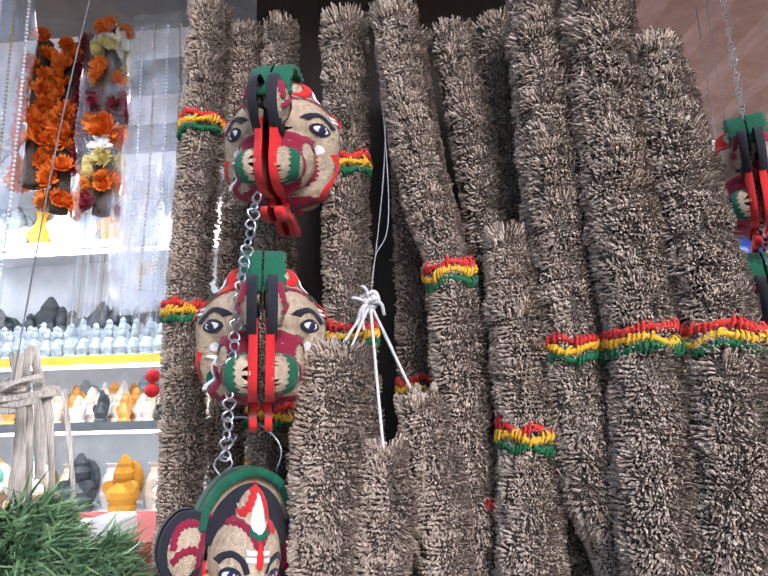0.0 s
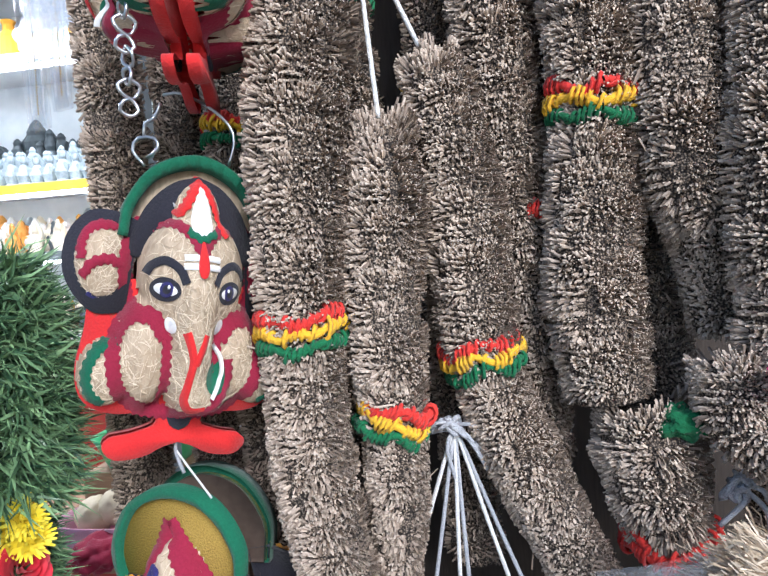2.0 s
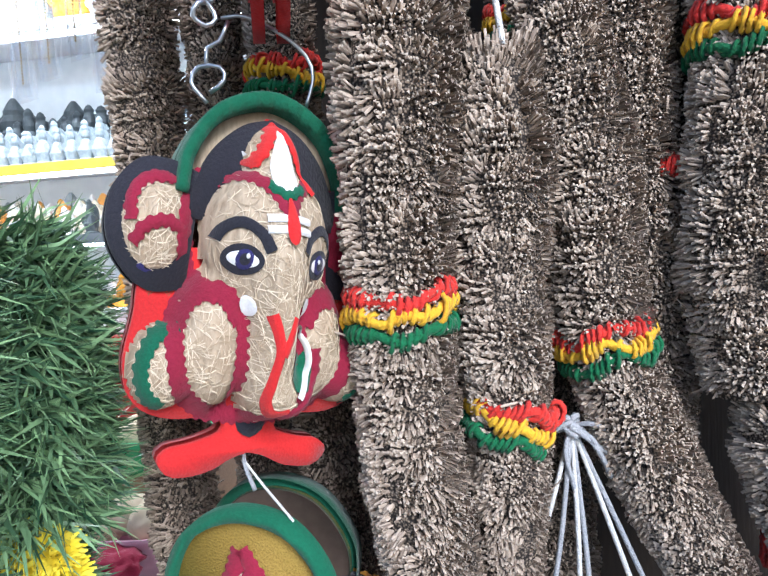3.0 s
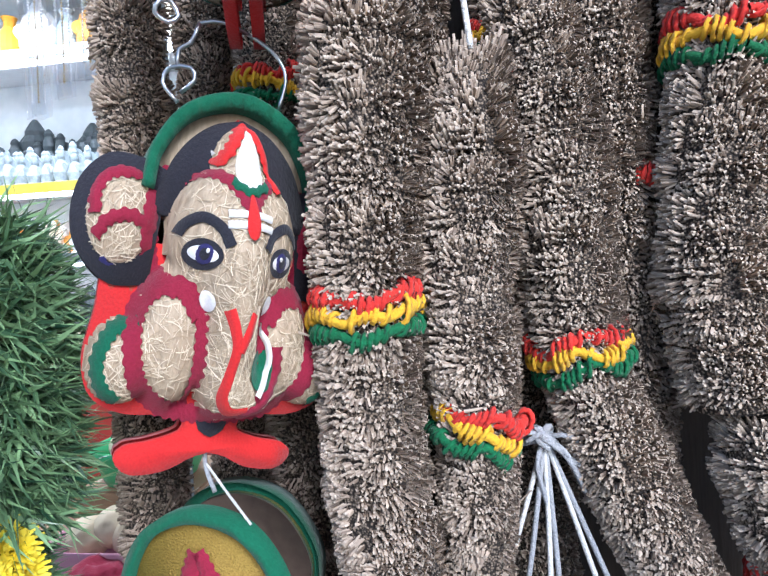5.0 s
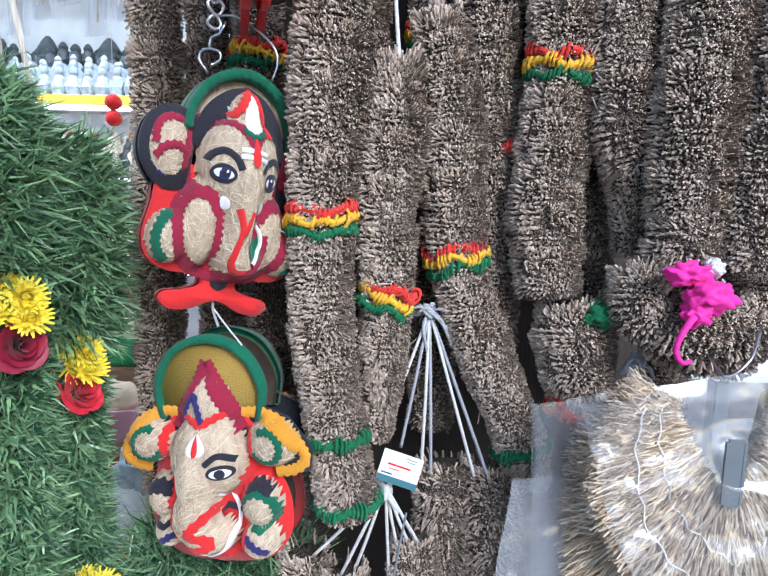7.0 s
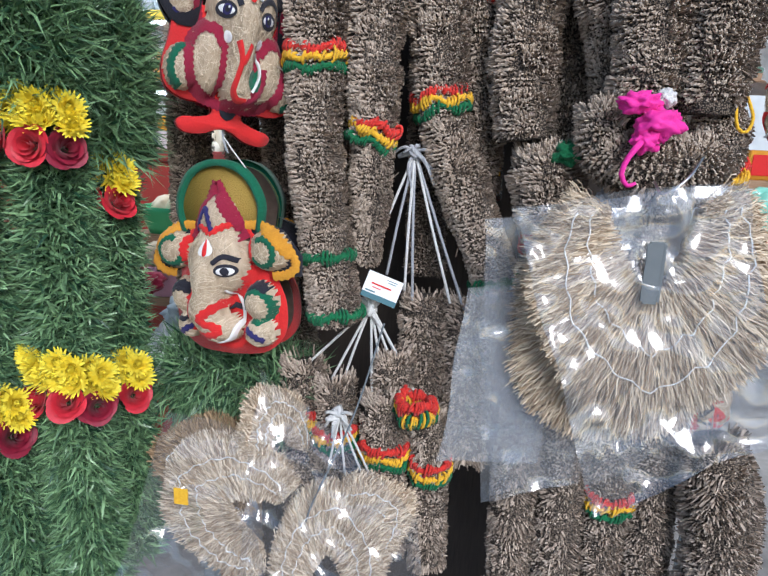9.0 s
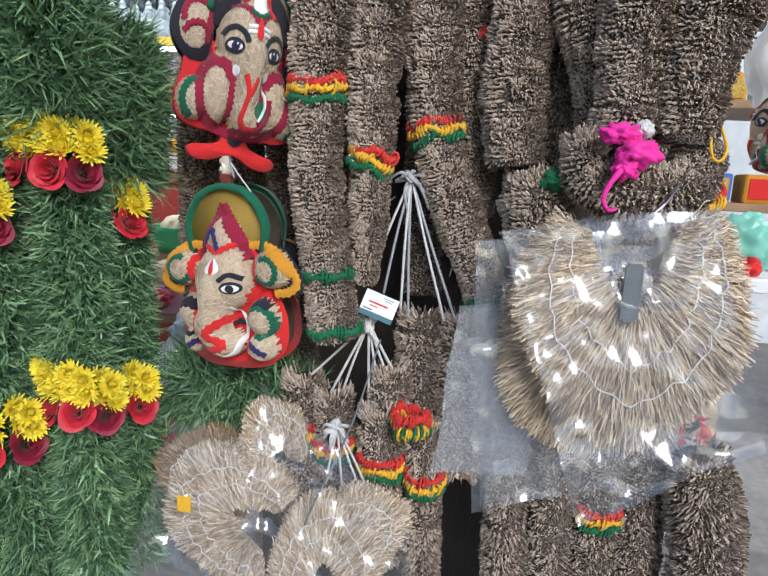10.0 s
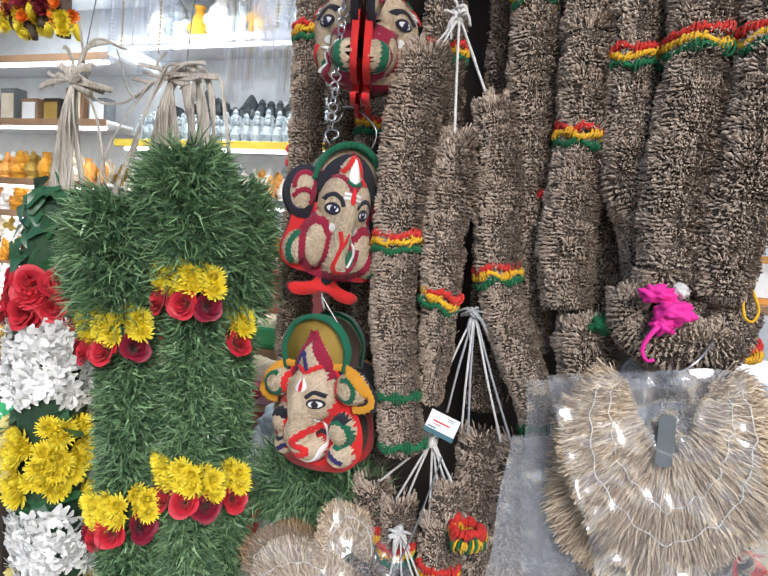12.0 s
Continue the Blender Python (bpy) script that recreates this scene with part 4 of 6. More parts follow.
wool_fringe((.303, .99, 1.195), .045, ["red_wool", "red_wool"], "red wool fringe at the foot of a garland")
wool_fringe((.512, .94, 1.318), .030, ["red_wool", "yellow_wool"], "red and yellow wool band beside the looped garland")
wool_fringe((.182, 1.035, 1.556), .034, ["red_wool"], "single red wool band on a garland behind")

# lower tufts of the next garlands
for x, y, z, r in [(-.095, .945, .965, .045), (-.035, .935, .945, .042), (.062, .945, .995, .040), (.052, .925, .925, .042), (.130, .935, .90, .036), (.105, 1.0, 1.085, .05), (.175, 1.0, 1.085, .05)]:
    root_garland([(x, y, z, r * .8), (x + .002, y, z - .03, r), (x + .004, y + .005, z - .12, r), (x + .01, y + .01, z - .28, r)], 15, "short root garland hung by cords from a knot",
                 [z - .095] if z < 1.0 else [], 12)
wool_fringe((.108, .90, .935), .028, ["red_wool", "yellow_wool", "green_wool"], "bright tricolour wool band among the lower garlands")
for x, z, r in [(.285, .74, .045), (.365, .775, .05), (.440, .80, .045), (.515, .80, .045)]:
    root_garland([(x, 1.0, z + .14, r * .85), (x, 1.0, z, r), (x + .005, 1.0, z - .2, r), (x + .005, 1.0, z - .4, r)], 12, "root garland below the bagged fans", [z - .05] if x == .44 else [], 12)
root_garland([(.575, .95, .90, .05), (.595, .95, .83, .062), (.615, .95, .70, .064), (.62, .95, .5, .06)], 15, "thick root garland leaning below the bagged fans", [], 12)


# ---- root fans in clear bags ----
def fan(at, radius, label, lean=(0, 0, 0), turn=0, seed=1, count=5200, colour="fan_roots"):
    """A fan of wavy roots that spread from a notched spine, sewn with white thread; radius: spine to foot."""
    r = np.random.default_rng(seed)
    thing = new("root_fan")
    thing.empty_display_size = .05
    thing.matrix_world = pose(*at, *lean) @ pose(0, 0, 0, 0, 0, turn)
    tagged(thing, label, "fan", "root fans")

    def spread(h, along):
        """Points on the ribs at -1 to 1 across the fan and 0 to 1 along them."""
        phi = np.radians(270 + 105 * h)
        x0, y0 = .30 * h * radius, .60 * np.abs(h) ** 1.4 * radius
        reach = radius * np.interp(np.abs(h), [0, .25, .5, .75, 1], [1.0, .93, .80, .58, .30]) * along
        return x0 + reach * np.cos(phi), y0 + reach * np.sin(phi), phi

    seg = 7
    h = r.uniform(-1, 1, count)
    end = np.minimum(r.normal(.95, .06, count), 1.04) * (1 + .05 * np.sin(h * 11 + seed))
    start = r.uniform(.0, .45, count) * end
    layer = r.uniform(-.012, .012, count)
    wave, ph, wd = r.uniform(.001, .0045, count), r.uniform(0, 6.28, count), r.uniform(.0004, .0011, count)
    skew, roll = r.normal(0, .05, count), r.uniform(-1.0, 1.0, count)
    u = np.linspace(0, 1, seg)
    x, y, phi = spread(h[:, None], start[:, None] + (end - start)[:, None] * u)
    side = wave[:, None] * np.sin(ph[:, None] + u * 13) + .6 * wave[:, None] * np.sin(2 * ph[:, None] + u * 31) + skew[:, None] * u * radius
    dep = layer[:, None] + .005 * np.sin(ph[:, None] * 2 + u * 9) - .016 * (u - .3) ** 2

    def edge(k):
        off = side + k * (wd * np.cos(roll))[:, None]
        return np.stack([x - off * np.sin(phi), y + off * np.cos(phi), dep + k * (wd * np.sin(roll))[:, None]], -1)

    v = np.stack([edge(-1), edge(1)], 2)
    i0 = (np.arange(count) * seg * 2)[:, None, None] + (np.arange(seg - 1) * 2)[None, :, None]
    tri = np.concatenate([i0 + np.array([0, 1, 3])[None, None], i0 + np.array([0, 3, 2])[None, None]], 1).reshape(-1, 3)
    roots = new("root_fibre", tri_mesh("root_fibre", v.reshape(-1, 3), tri, colour))
    roots.parent = thing
    tagged(roots, kind="stuff")
    span, n = np.linspace(-.97, .97, 60), 60
    bv = []
    for w in (-.014, -.017):
        for q in (.04, .90):
            bx, by, _ = spread(span, q)
            bv += [(p, o, w) for p, o in zip(bx, by)]
    bf = [(k, k + 1, n + k + 1, n + k) for k in range(n - 1)] + [(2 * n + k, 3 * n + k, 3 * n + k + 1, 2 * n + k + 1) for k in range(n - 1)]
    back = new("root_mat", mesh_of("root_mat", bv, bf, "straw_weave"))
    back.parent = thing
    for q in (.40, .66):
        tx, ty, _ = spread(np.linspace(-.93, .93, 44), q + .02 * np.sin(np.arange(44) * 1.9) + .012 * np.sin(np.arange(44) * .7))
        ob = tube("thread", [(p, o, .0140 + .003 * math.sin(k * 3.1)) for k, (p, o) in enumerate(zip(tx, ty))], .0009, "white_felt", None, 5, True, .006, (0, 0, 1))
        ob.parent = thing
    return thing


def film_sheet(thing, name, corners, m, material="clear_film", crumple=.006, seed=0.0, n=46, bulge=.0):
    """A crumpled sheet of film between four corners, its edges a little uneven."""
    c = [Vector(p) for p in corners]
    nrm = (c[1] - c[0]).cross(c[3] - c[0]).normalized()
    verts, faces = [], []
    for i in range(n + 1):
        for j in range(n + 1):
            a, b = i / n, j / n
            p = (c[0] * (1 - a) + c[1] * a) * (1 - b) + (c[3] * (1 - a) + c[2] * a) * b
            q = p * 11 + Vector((seed, seed * 2, 0))
            d = crumple * (1.5 * noise.noise(q * .6) + 1.2 * (1 - 2 * abs(noise.noise(q * 1.3))) + .5 * (1 - 2 * abs(noise.noise(q * 3.1))))
            rim = min(a, 1 - a, b, 1 - b)
            d += bulge * min(1, rim * 5) ** .6
            sway = Vector((noise.noise(q * .9 + Vector((9, 0, 0))), 0, noise.noise(q * .9 + Vector((0, 7, 0))))) * .010
            verts.append(p + nrm * d + sway)
    for i in range(n):
        for j in range(n):
            k = i * (n + 1) + j
            faces.append((k, k + 1, k + n + 2, k + n + 1))
    ob = attach(new(name, mesh_of(name, verts, faces, material, True)), thing)
    ob.visible_shadow = False
    return ob


fan((0.404, 0.784, 1.164), .180, "pale notched root fan sewn with white thread inside a clear bag", (84, 2, 4), 7, 3, 8000)
fan((0.382, 0.816, 1.123), .182, "root fan behind another in a clear bag", (84, 0, -4), -14, 4, 4500)
bag = empty_thing("plastic_bag", (0.382, 0.784, 0.845), "large clear plastic bag hanging over a root fan", "plastic bag", "plastic bags")
film_sheet(bag, "front_film", [(0.223, 0.770, 1.266), (0.356, 0.729, 0.880), (0.562, 0.729, 1.020), (0.480, 0.775, 1.306)], None, "clear_film", .007, 1.0, 60, -.012)
film_sheet(bag, "back_film", [(0.225, 0.809, 1.264), (0.360, 0.806, 0.883), (0.556, 0.802, 1.024), (0.478, 0.813, 1.302)], None, "clear_film", .006, 4.0, 40, .006)
bag = empty_thing("plastic_bag", (0.245, 0.820, 0.845), "clear plastic bag hanging behind another", "plastic bag", "plastic bags")
film_sheet(bag, "front_film", [(0.188, 0.825, 1.242), (0.223, 0.820, 0.832), (0.350, 0.825, 0.874), (0.382, 0.831, 1.264)], None, "clear_film", .006, 7.0, 50, -.006)
film_sheet(bag, "back_film", [(0.190, 0.837, 1.240), (0.225, 0.833, 0.835), (0.349, 0.837, 0.877), (0.381, 0.840, 1.262)], None, "clear_film", .005, 8.0, 30, .003)
bag = empty_thing("plastic_bag", (0.200, 0.838, 0.882), "clear plastic bag hanging behind another", "plastic bag", "plastic bags")
film_sheet(bag, "front_film", [(0.174, 0.843, 1.138), (0.152, 0.838, 0.869), (0.291, 0.843, 0.883), (0.318, 0.848, 1.155)], None, "cloudy_film", .006, 9.0, 40, -.004)
film_sheet(bag, "back_film", [(0.176, 0.855, 1.136), (0.154, 0.851, 0.872), (0.290, 0.855, 0.886), (0.317, 0.858, 1.153)], None, "clear_film", .005, 10.0, 30, .003)
tagged(part("paper_core", box_bm(.384, .406, .762, .7645, 1.156, 1.232, .003), "grey_paint"), "grey paper strip in the middle of the root fan", "paper")

fan((-.165, .790, .780), .128, "root fan in a clear bag at the garlands' foot", (76, 0, -6), -106, 11, 4800)
fan((.000, .785, .722), .110, "small root fan in a clear bag", (74, 0, 4), 178, 12, 4500)
fan((.045, .815, .765), .085, "tan root fan half behind another in a clear bag", (78, 0, 8), 120, 15, 2500)
fan((-.110, .850, .880), .078, "root fan end standing in a clear bag", (80, 0, 56), 190, 13, 2200)
fan((-.225, .860, .790), .112, "darker root fan behind the bagged ones", (84, 0, 0), -98, 14, 3800, "tan_roots")
bag = empty_thing("plastic_bag", (-.10, .78, .62), "clear plastic bag draped over root fans", "plastic bag", "plastic bags")
film_sheet(bag, "front_film", [(-.235, .760, .945), (-.335, .735, .62), (-.07, .725, .60), (-.120, .765, .93)], None, "thin_film", .012, 13.0, 50, -.008)
film_sheet(bag, "side_film", [(-.105, .790, 1.01), (-.14, .735, .62), (.14, .720, .62), (.135, .765, .835)], None, "thin_film", .016, 17.0, 50, -.008)
tagged(part("sticker", box_bm(-.224, -.202, .7345, .7355, .806, .832, .0), "yellow_wool"), "small yellow paper sticker on the clear bag", "sticker")


# ---- flowers ----
def petals_mesh(name, rows, material):
    """rows: count, length, width, lift degrees, curl, start radius; the flower looks along +z."""
    verts, faces = [], []
    r = np.random.default_rng(3)
    for count, ln, wd, lift, curl, r0 in rows:
        for k in range(count):
            a = 2 * math.pi * (k + r.uniform(-.3, .3)) / count
            e = radians(lift + r.normal(0, 6))
            rad, z = r0, 0.0
            base = len(verts)
            for s, w in ((0, .4), (.55, 1.0), (1.0, .35)):
                ee = e + curl * s
                x, zz = rad + ln * s * math.cos(ee), z + ln * s * math.sin(ee)
                for q in (-1, 0, 1):
                    verts.append((x * math.cos(a) - q * wd * w * math.sin(a), x * math.sin(a) + q * wd * w * math.cos(a), zz + (0.12 * wd if q else 0)))
            for s in range(2):
                for q in range(2):
                    i = base + 3 * s + q
                    faces.append((i, i + 3, i + 4, i + 1))
    return mesh_of(name, verts, faces, material, True)


def rose_mesh(name, material):
    """Cupped petals, wound ever tighter."""
    verts, faces = [], []
    for k in range(15):
        q = k / 14
        a0, rad, high, span = k * 2.4, .006 + .026 * q, .030 - .012 * q, 2.3 - .5 * q
        flare = .1 + .75 * q
        base = len(verts)
        for i in range(9):
            a = a0 + span * (i / 8 - .5)
            edge = math.cos((i / 8 - .5) * 2.6)
            for j in range(5):
                s = j / 4
                rr = rad * (.45 + .55 * s ** .7) + flare * .010 * s ** 3 * edge
                zz = high * s * (.75 + .25 * edge) - (.006 * q * s ** 4)
                verts.append((rr * math.cos(a), rr * math.sin(a), zz))
        for i in range(8):
            for j in range(4):
                v = base + 5 * i + j
                faces.append((v, v + 5, v + 6, v + 1))
    return mesh_of(name, verts, faces, material, True)


POM = [(24, .027, .0028, -6, .6, .003), (22, .026, .0028, 14, .6, .003), (20, .024, .0028, 32, .6, .003), (17, .021, .0026, 50, .6, .002), (12, .017, .0024, 68, .5, .002), (6, .013, .0020, 82, .4, .001)]
YELLOW = petals_mesh("chrysanthemum", POM, "yellow_petals")
CREAM = petals_mesh("chrysanthemum", POM, "cream_petals")
WHITE = petals_mesh("white_flower", [(6, .030, .0080, 30, -.5, .002), (5, .024, .0070, 52, -.4, .002)], "white_petals")
ORANGE = petals_mesh("marigold", [(16, .026, .005, 5, .6, .004), (14, .022, .005, 30, .6, .004), (12, .016, .004, 55, .6, .003)], "orange_petals")
MAROON = petals_mesh("carnation", [(16, .026, .005, 5, .6, .004), (14, .022, .005, 30, .6, .004), (12, .016, .004, 55, .6, .003)], "dark_rose")
ROSE, DARK_ROSE = rose_mesh("rose", "rose_petals"), rose_mesh("rose", "dark_rose")
LEAF = petals_mesh("leaf", [(1, .060, .016, 25, -.9, .0)], "leaves")
FR = np.random.default_rng(21)


def bloom(mesh, at, facing, scale, parent, name, jitter=.18):
    d = Vector(facing) + Vector(FR.normal(0, jitter, 3))
    ob = new(name, mesh)
    ob.matrix_world = Matrix.Translation(at) @ d.to_track_quat("Z", "Y").to_matrix().to_4x4() @ pose(0, 0, 0, 0, 0, FR.uniform(0, 360)) @ Matrix.Diagonal((scale, scale, scale, 1))
    return attach(ob, parent)


def blades(name, path, count, long, droop, seed, width=.0016):
    """Grass blades round a cord, bent over by their weight."""
    r = np.random.default_rng(seed)
    t, f, s = frames_of(path)
    w = path[:, 3] / path[:, 3].sum()
    i = r.choice(len(path), count, p=w)
    a = r.uniform(-math.pi, math.pi, count)
    a = np.where(np.abs(a) > 2.2, a * .7, a)
    out = np.cos(a)[:, None] * f[i] + np.sin(a)[:, None] * s[i]
    rad = path[i, 3]
    ln = long * r.uniform(.55, 1.25, count)
    base = path[i, :3] + out * (rad * r.uniform(.55, .8, count))[:, None] + r.normal(0, .003, (count, 3))
    side = np.cross(out, t[i]) * r.normal(0, .8, count)[:, None] + t[i] * r.normal(0, .55, count)[:, None]
    down = np.array([0, 0, -1.0]) * (droop * r.uniform(-.5, 1.5, count))[:, None]
    d0 = out + side + .35 * down
    d0 /= np.linalg.norm(d0, axis=1)[:, None]
    d1 = d0 + 1.1 * down + r.normal(0, .38, (count, 3))
    d1 /= np.linalg.norm(d1, axis=1)[:, None]
    mid = base + d0 * (ln * .55)[:, None]
    tip = mid + d1 * (ln * .5)[:, None]
    across = np.cross(d0, r.normal(0, 1, (count, 3)))
    across *= (width * r.uniform(.6, 1.5, count) / (np.linalg.norm(across, axis=1) + 1e-9))[:, None]
    v = np.stack([base - across, base + across, mid - across, mid + across, tip], 1)
    tri = (np.arange(count)[:, None, None] * 5 + np.array([[0, 1, 3], [0, 3, 2], [2, 3, 4]])[None]).reshape(-1, 3)
    return tri_mesh(name, v.reshape(-1, 3), tri, "grass_blades")


def grass_garland(head, stem, label, rings, seed, head_count=9000, stem_count=15000):
    thing = empty_thing("grass_garland", stem[-1][:3], label, "garland", "grass garlands")
    stem = [(x, y, z, q * .88) for x, y, z, q in stem]
    for nm, pts, count, long in (("grass_head", head, int(head_count * 1.3), .058), ("grass_rope", stem, int(stem_count * 1.3), .036)):
        path = spline(pts, .008)
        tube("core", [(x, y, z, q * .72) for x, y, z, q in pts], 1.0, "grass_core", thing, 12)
        tagged(attach(new(nm, blades(nm, path, count, long, .22, seed)), thing), kind="stuff")
    for cx, cy, z, r, n, tilt in rings:
        for k in range(n):
            a = -1.25 + 2.5 * (k + .5) / n
            a += FR.normal(0, .10)
            d = Vector((math.sin(a), -math.cos(a), .12))
            p = Vector((cx, cy, z)) + Vector((d.x * r, d.y * r, tilt * d.x + FR.normal(0, .006)))
            for dx, dz in ((-.012, .030), (.010, .024), (-.004, .006), (.014, .002)):
                bloom(YELLOW, p + Vector((dx, 0, dz)) + d * .004, (d.x, d.y, .30), .84, thing, "chrysanthemum")
            bloom(ROSE if k % 3 else DARK_ROSE, p + Vector((0, 0, -.030)) + d * .006, (d.x, d.y, .30), .80, thing, "rose")
    return thing


grass_garland([(-.575, .75, 1.49, .040), (-.575, .75, 1.46, .070), (-.57, .75, 1.38, .080), (-.55, .75, 1.27, .060)],
              [(-.55, .75, 1.27, .050), (-.535, .75, 1.15, .054), (-.53, .75, .98, .052), (-.52, .76, .75, .052), (-.50, .78, .55, .05)],
              "green grass garland with yellow and rose flower rings", [(-.545, .75, 1.243, .060, 4, .01), (-.52, .75, .905, .056, 4, .02)], 31)
grass_garland([(-.47, .80, 1.585, .040), (-.465, .80, 1.555, .066), (-.455, .80, 1.47, .080), (-.445, .80, 1.37, .060)],
              [(-.435, .80, 1.34, .050), (-.43, .80, 1.2, .055), (-.43, .80, 1.0, .054), (-.42, .80, .80, .052), (-.41, .80, .55, .05)],
              "tall green grass garland with yellow and rose flower rings", [(-.432, .80, 1.338, .060, 4, .0), (-.410, .80, .965, .054, 4, .0)], 32)
grass_garland([(-.41, .88, 1.525, .034), (-.405, .88, 1.49, .050), (-.40, .88, 1.40, .056), (-.40, .88, 1.30, .046)],
              [(-.40, .88, 1.27, .036), (-.40, .88, 1.1, .040), (-.395, .88, .9, .040), (-.39, .88, .6, .040)],
              "narrow green grass garland hanging behind", [(-.398, .88, 1.268, .042, 3, .0), (-.385, .88, .95, .042, 3, 0)], 33, 6000, 9000)
grass = empty_thing("grass_bunch", (-.2, .98, .75), "loose bunch of green grass behind the bags", "grass", "")
p = spline([(-.34, .98, .90, .05), (-.24, .97, .92, .055), (-.12, .98, .88, .05)], .008)
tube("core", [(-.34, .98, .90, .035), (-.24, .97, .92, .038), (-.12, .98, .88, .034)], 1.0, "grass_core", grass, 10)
tagged(attach(new("grass_tuft", blades("grass_tuft", p, 5000, .08, .9, 41)), grass), kind="stuff")

# garland of leaves, roses, white and yellow flowers
mixed = empty_thing("flower_garland", (-.75, .80, .7), "mixed garland of leaves, red roses, white and yellow flowers", "garland", "flower garlands")
SPINE = spline([(-.80, .82, 1.50, .06), (-.79, .81, 1.40, .075), (-.785, .81, 1.28, .078), (-.78, .80, 1.12, .085), (-.77, .80, .95, .085), (-.755, .80, .75, .08), (-.74, .80, .5, .08)], .01)
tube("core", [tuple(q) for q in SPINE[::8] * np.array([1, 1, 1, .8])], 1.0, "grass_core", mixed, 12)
TT, TF, TS = frames_of(SPINE)
for z0, z1, mesh, name, dense, size in [(1.52, 1.335, LEAF, "leaf", 170, .95), (1.325, 1.235, ROSE, "rose", 26, .95), (1.225, 1.075, WHITE, "white_flower", 120, .92), (1.075, 1.02, LEAF, "leaf", 26, 1.0),
                                        (1.02, .87, YELLOW, "chrysanthemum", 60, .95), (.87, .84, LEAF, "leaf", 20, 1.0), (.84, .70, WHITE, "white_flower", 80, .92), (.70, .55, CREAM, "chrysanthemum", 26, 1.1)]:
    for k in range(dense):
        z = z1 + (z0 - z1) * (k + FR.uniform(0, 1)) / dense
        i = int(np.argmin(np.abs(SPINE[:, 2] - z)))
        a = FR.uniform(-2.0, 2.0)
        d = TF[i] * math.cos(a) + TS[i] * math.sin(a)
        pos = Vector(SPINE[i, :3] + d * SPINE[i, 3] * (.92 if name != "leaf" else .7))
        use = CREAM if (mesh is YELLOW and a > .3 and k % 3) else mesh
        face = Vector(d) + Vector((0, 0, -.35 if name == "white_flower" else .15))
        if name == "leaf":
            face = Vector((d[0] * .7 + FR.normal(0, .35), d[1] * .7, .6 + FR.normal(0, .4)))
        bloom(use, pos, face, size * FR.uniform(.85, 1.15), mixed, name, .25)

# strips of dry bark from which the garlands hang
def bark(points, width, label="dry pale bark strip tying up the garlands"):
    path = spline(points, .01)
    t, f, s = frames_of(path)
    twist = np.array([1.3 * noise.noise((q * .06, points[0][0] * 31, points[-1][0] * 17)) for q in range(len(path))])[:, None]
    f, s = f * np.cos(twist) + s * np.sin(twist), s * np.cos(twist) - f * np.sin(twist)
    verts, faces = [], []
    for k, p in enumerate(path):
        for j, q in enumerate((-1, -.4, .4, 1)):
            w = width * (1 + .6 * noise.noise((k * .12, points[0][0] * 50, 3.3)))
            c = p[:3] + s[k] * q * w + f[k] * (.22 * w * (1 if j == 1 else -.5 if j == 2 else 0))
            verts.append(c)
            verts.append(c - f[k] * .0015)
    for k in range(len(path) - 1):
        for j in range(3):
            a, b = 8 * k + 2 * j, 8 * (k + 1) + 2 * j
            faces += [(a, a + 2, b + 2, b), (a + 1, b + 1, b + 3, a + 3)]
        faces += [(8 * k, 8 * k + 8, 8 * k + 9, 8 * k + 1), (8 * k + 6, 8 * k + 7, 8 * k + 15, 8 * k + 14)]
    return tagged(new("bark_strip", mesh_of("bark_strip", verts, faces, "bark_strips", True)), label, "bark strip", "bark strips")


for pts, w in [([(-.80, .82, 1.80), (-.775, .81, 1.79), (-.745, .80, 1.72), (-.757, .80, 1.49)], .008), ([(-.69, .83, 1.81), (-.73, .81, 1.79), (-.742, .80, 1.71), (-.715, .80, 1.5)], .007),
               ([(-.745, .80, 1.73), (-.775, .80, 1.62), (-.79, .81, 1.50)], .008), ([(-.76, .82, 1.85), (-.70, .80, 1.70), (-.63, .80, 1.68), (-.57, .79, 1.70)], .005),
               ([(-.745, .80, 1.72), (-.68, .79, 1.66), (-.625, .77, 1.50)], .005), ([(-.50, .83, 1.74), (-.53, .82, 1.76), (-.55, .80, 1.70), (-.60, .76, 1.49)], .008),
               ([(-.48, .83, 1.75), (-.53, .82, 1.74), (-.56, .79, 1.66), (-.575, .76, 1.49)], .006), ([(-.55, .84, 1.70), (-.52, .85, 1.755), (-.490, .85, 1.74), (-.475, .85, 1.59)], .008),
               ([(-.53, .85, 1.72), (-.495, .86, 1.765), (-.465, .86, 1.72), (-.445, .86, 1.58)], .008), ([(-.49, .87, 1.75), (-.450, .87, 1.74), (-.415, .87, 1.56)], .006), ([(-.68, .84, 1.80), (-.62, .82, 1.70), (-.55, .80, 1.72)], .006),
               ([(-.752, .80, 1.74), (-.735, .79, 1.62), (-.742, .79, 1.50)], .005), ([(-.56, .80, 1.72), (-.63, .78, 1.60), (-.65, .77, 1.50)], .004), ([(-.742, .795, 1.73), (-.69, .79, 1.80), (-.61, .79, 1.78)], .004)]:
    bark(pts, w * .6)
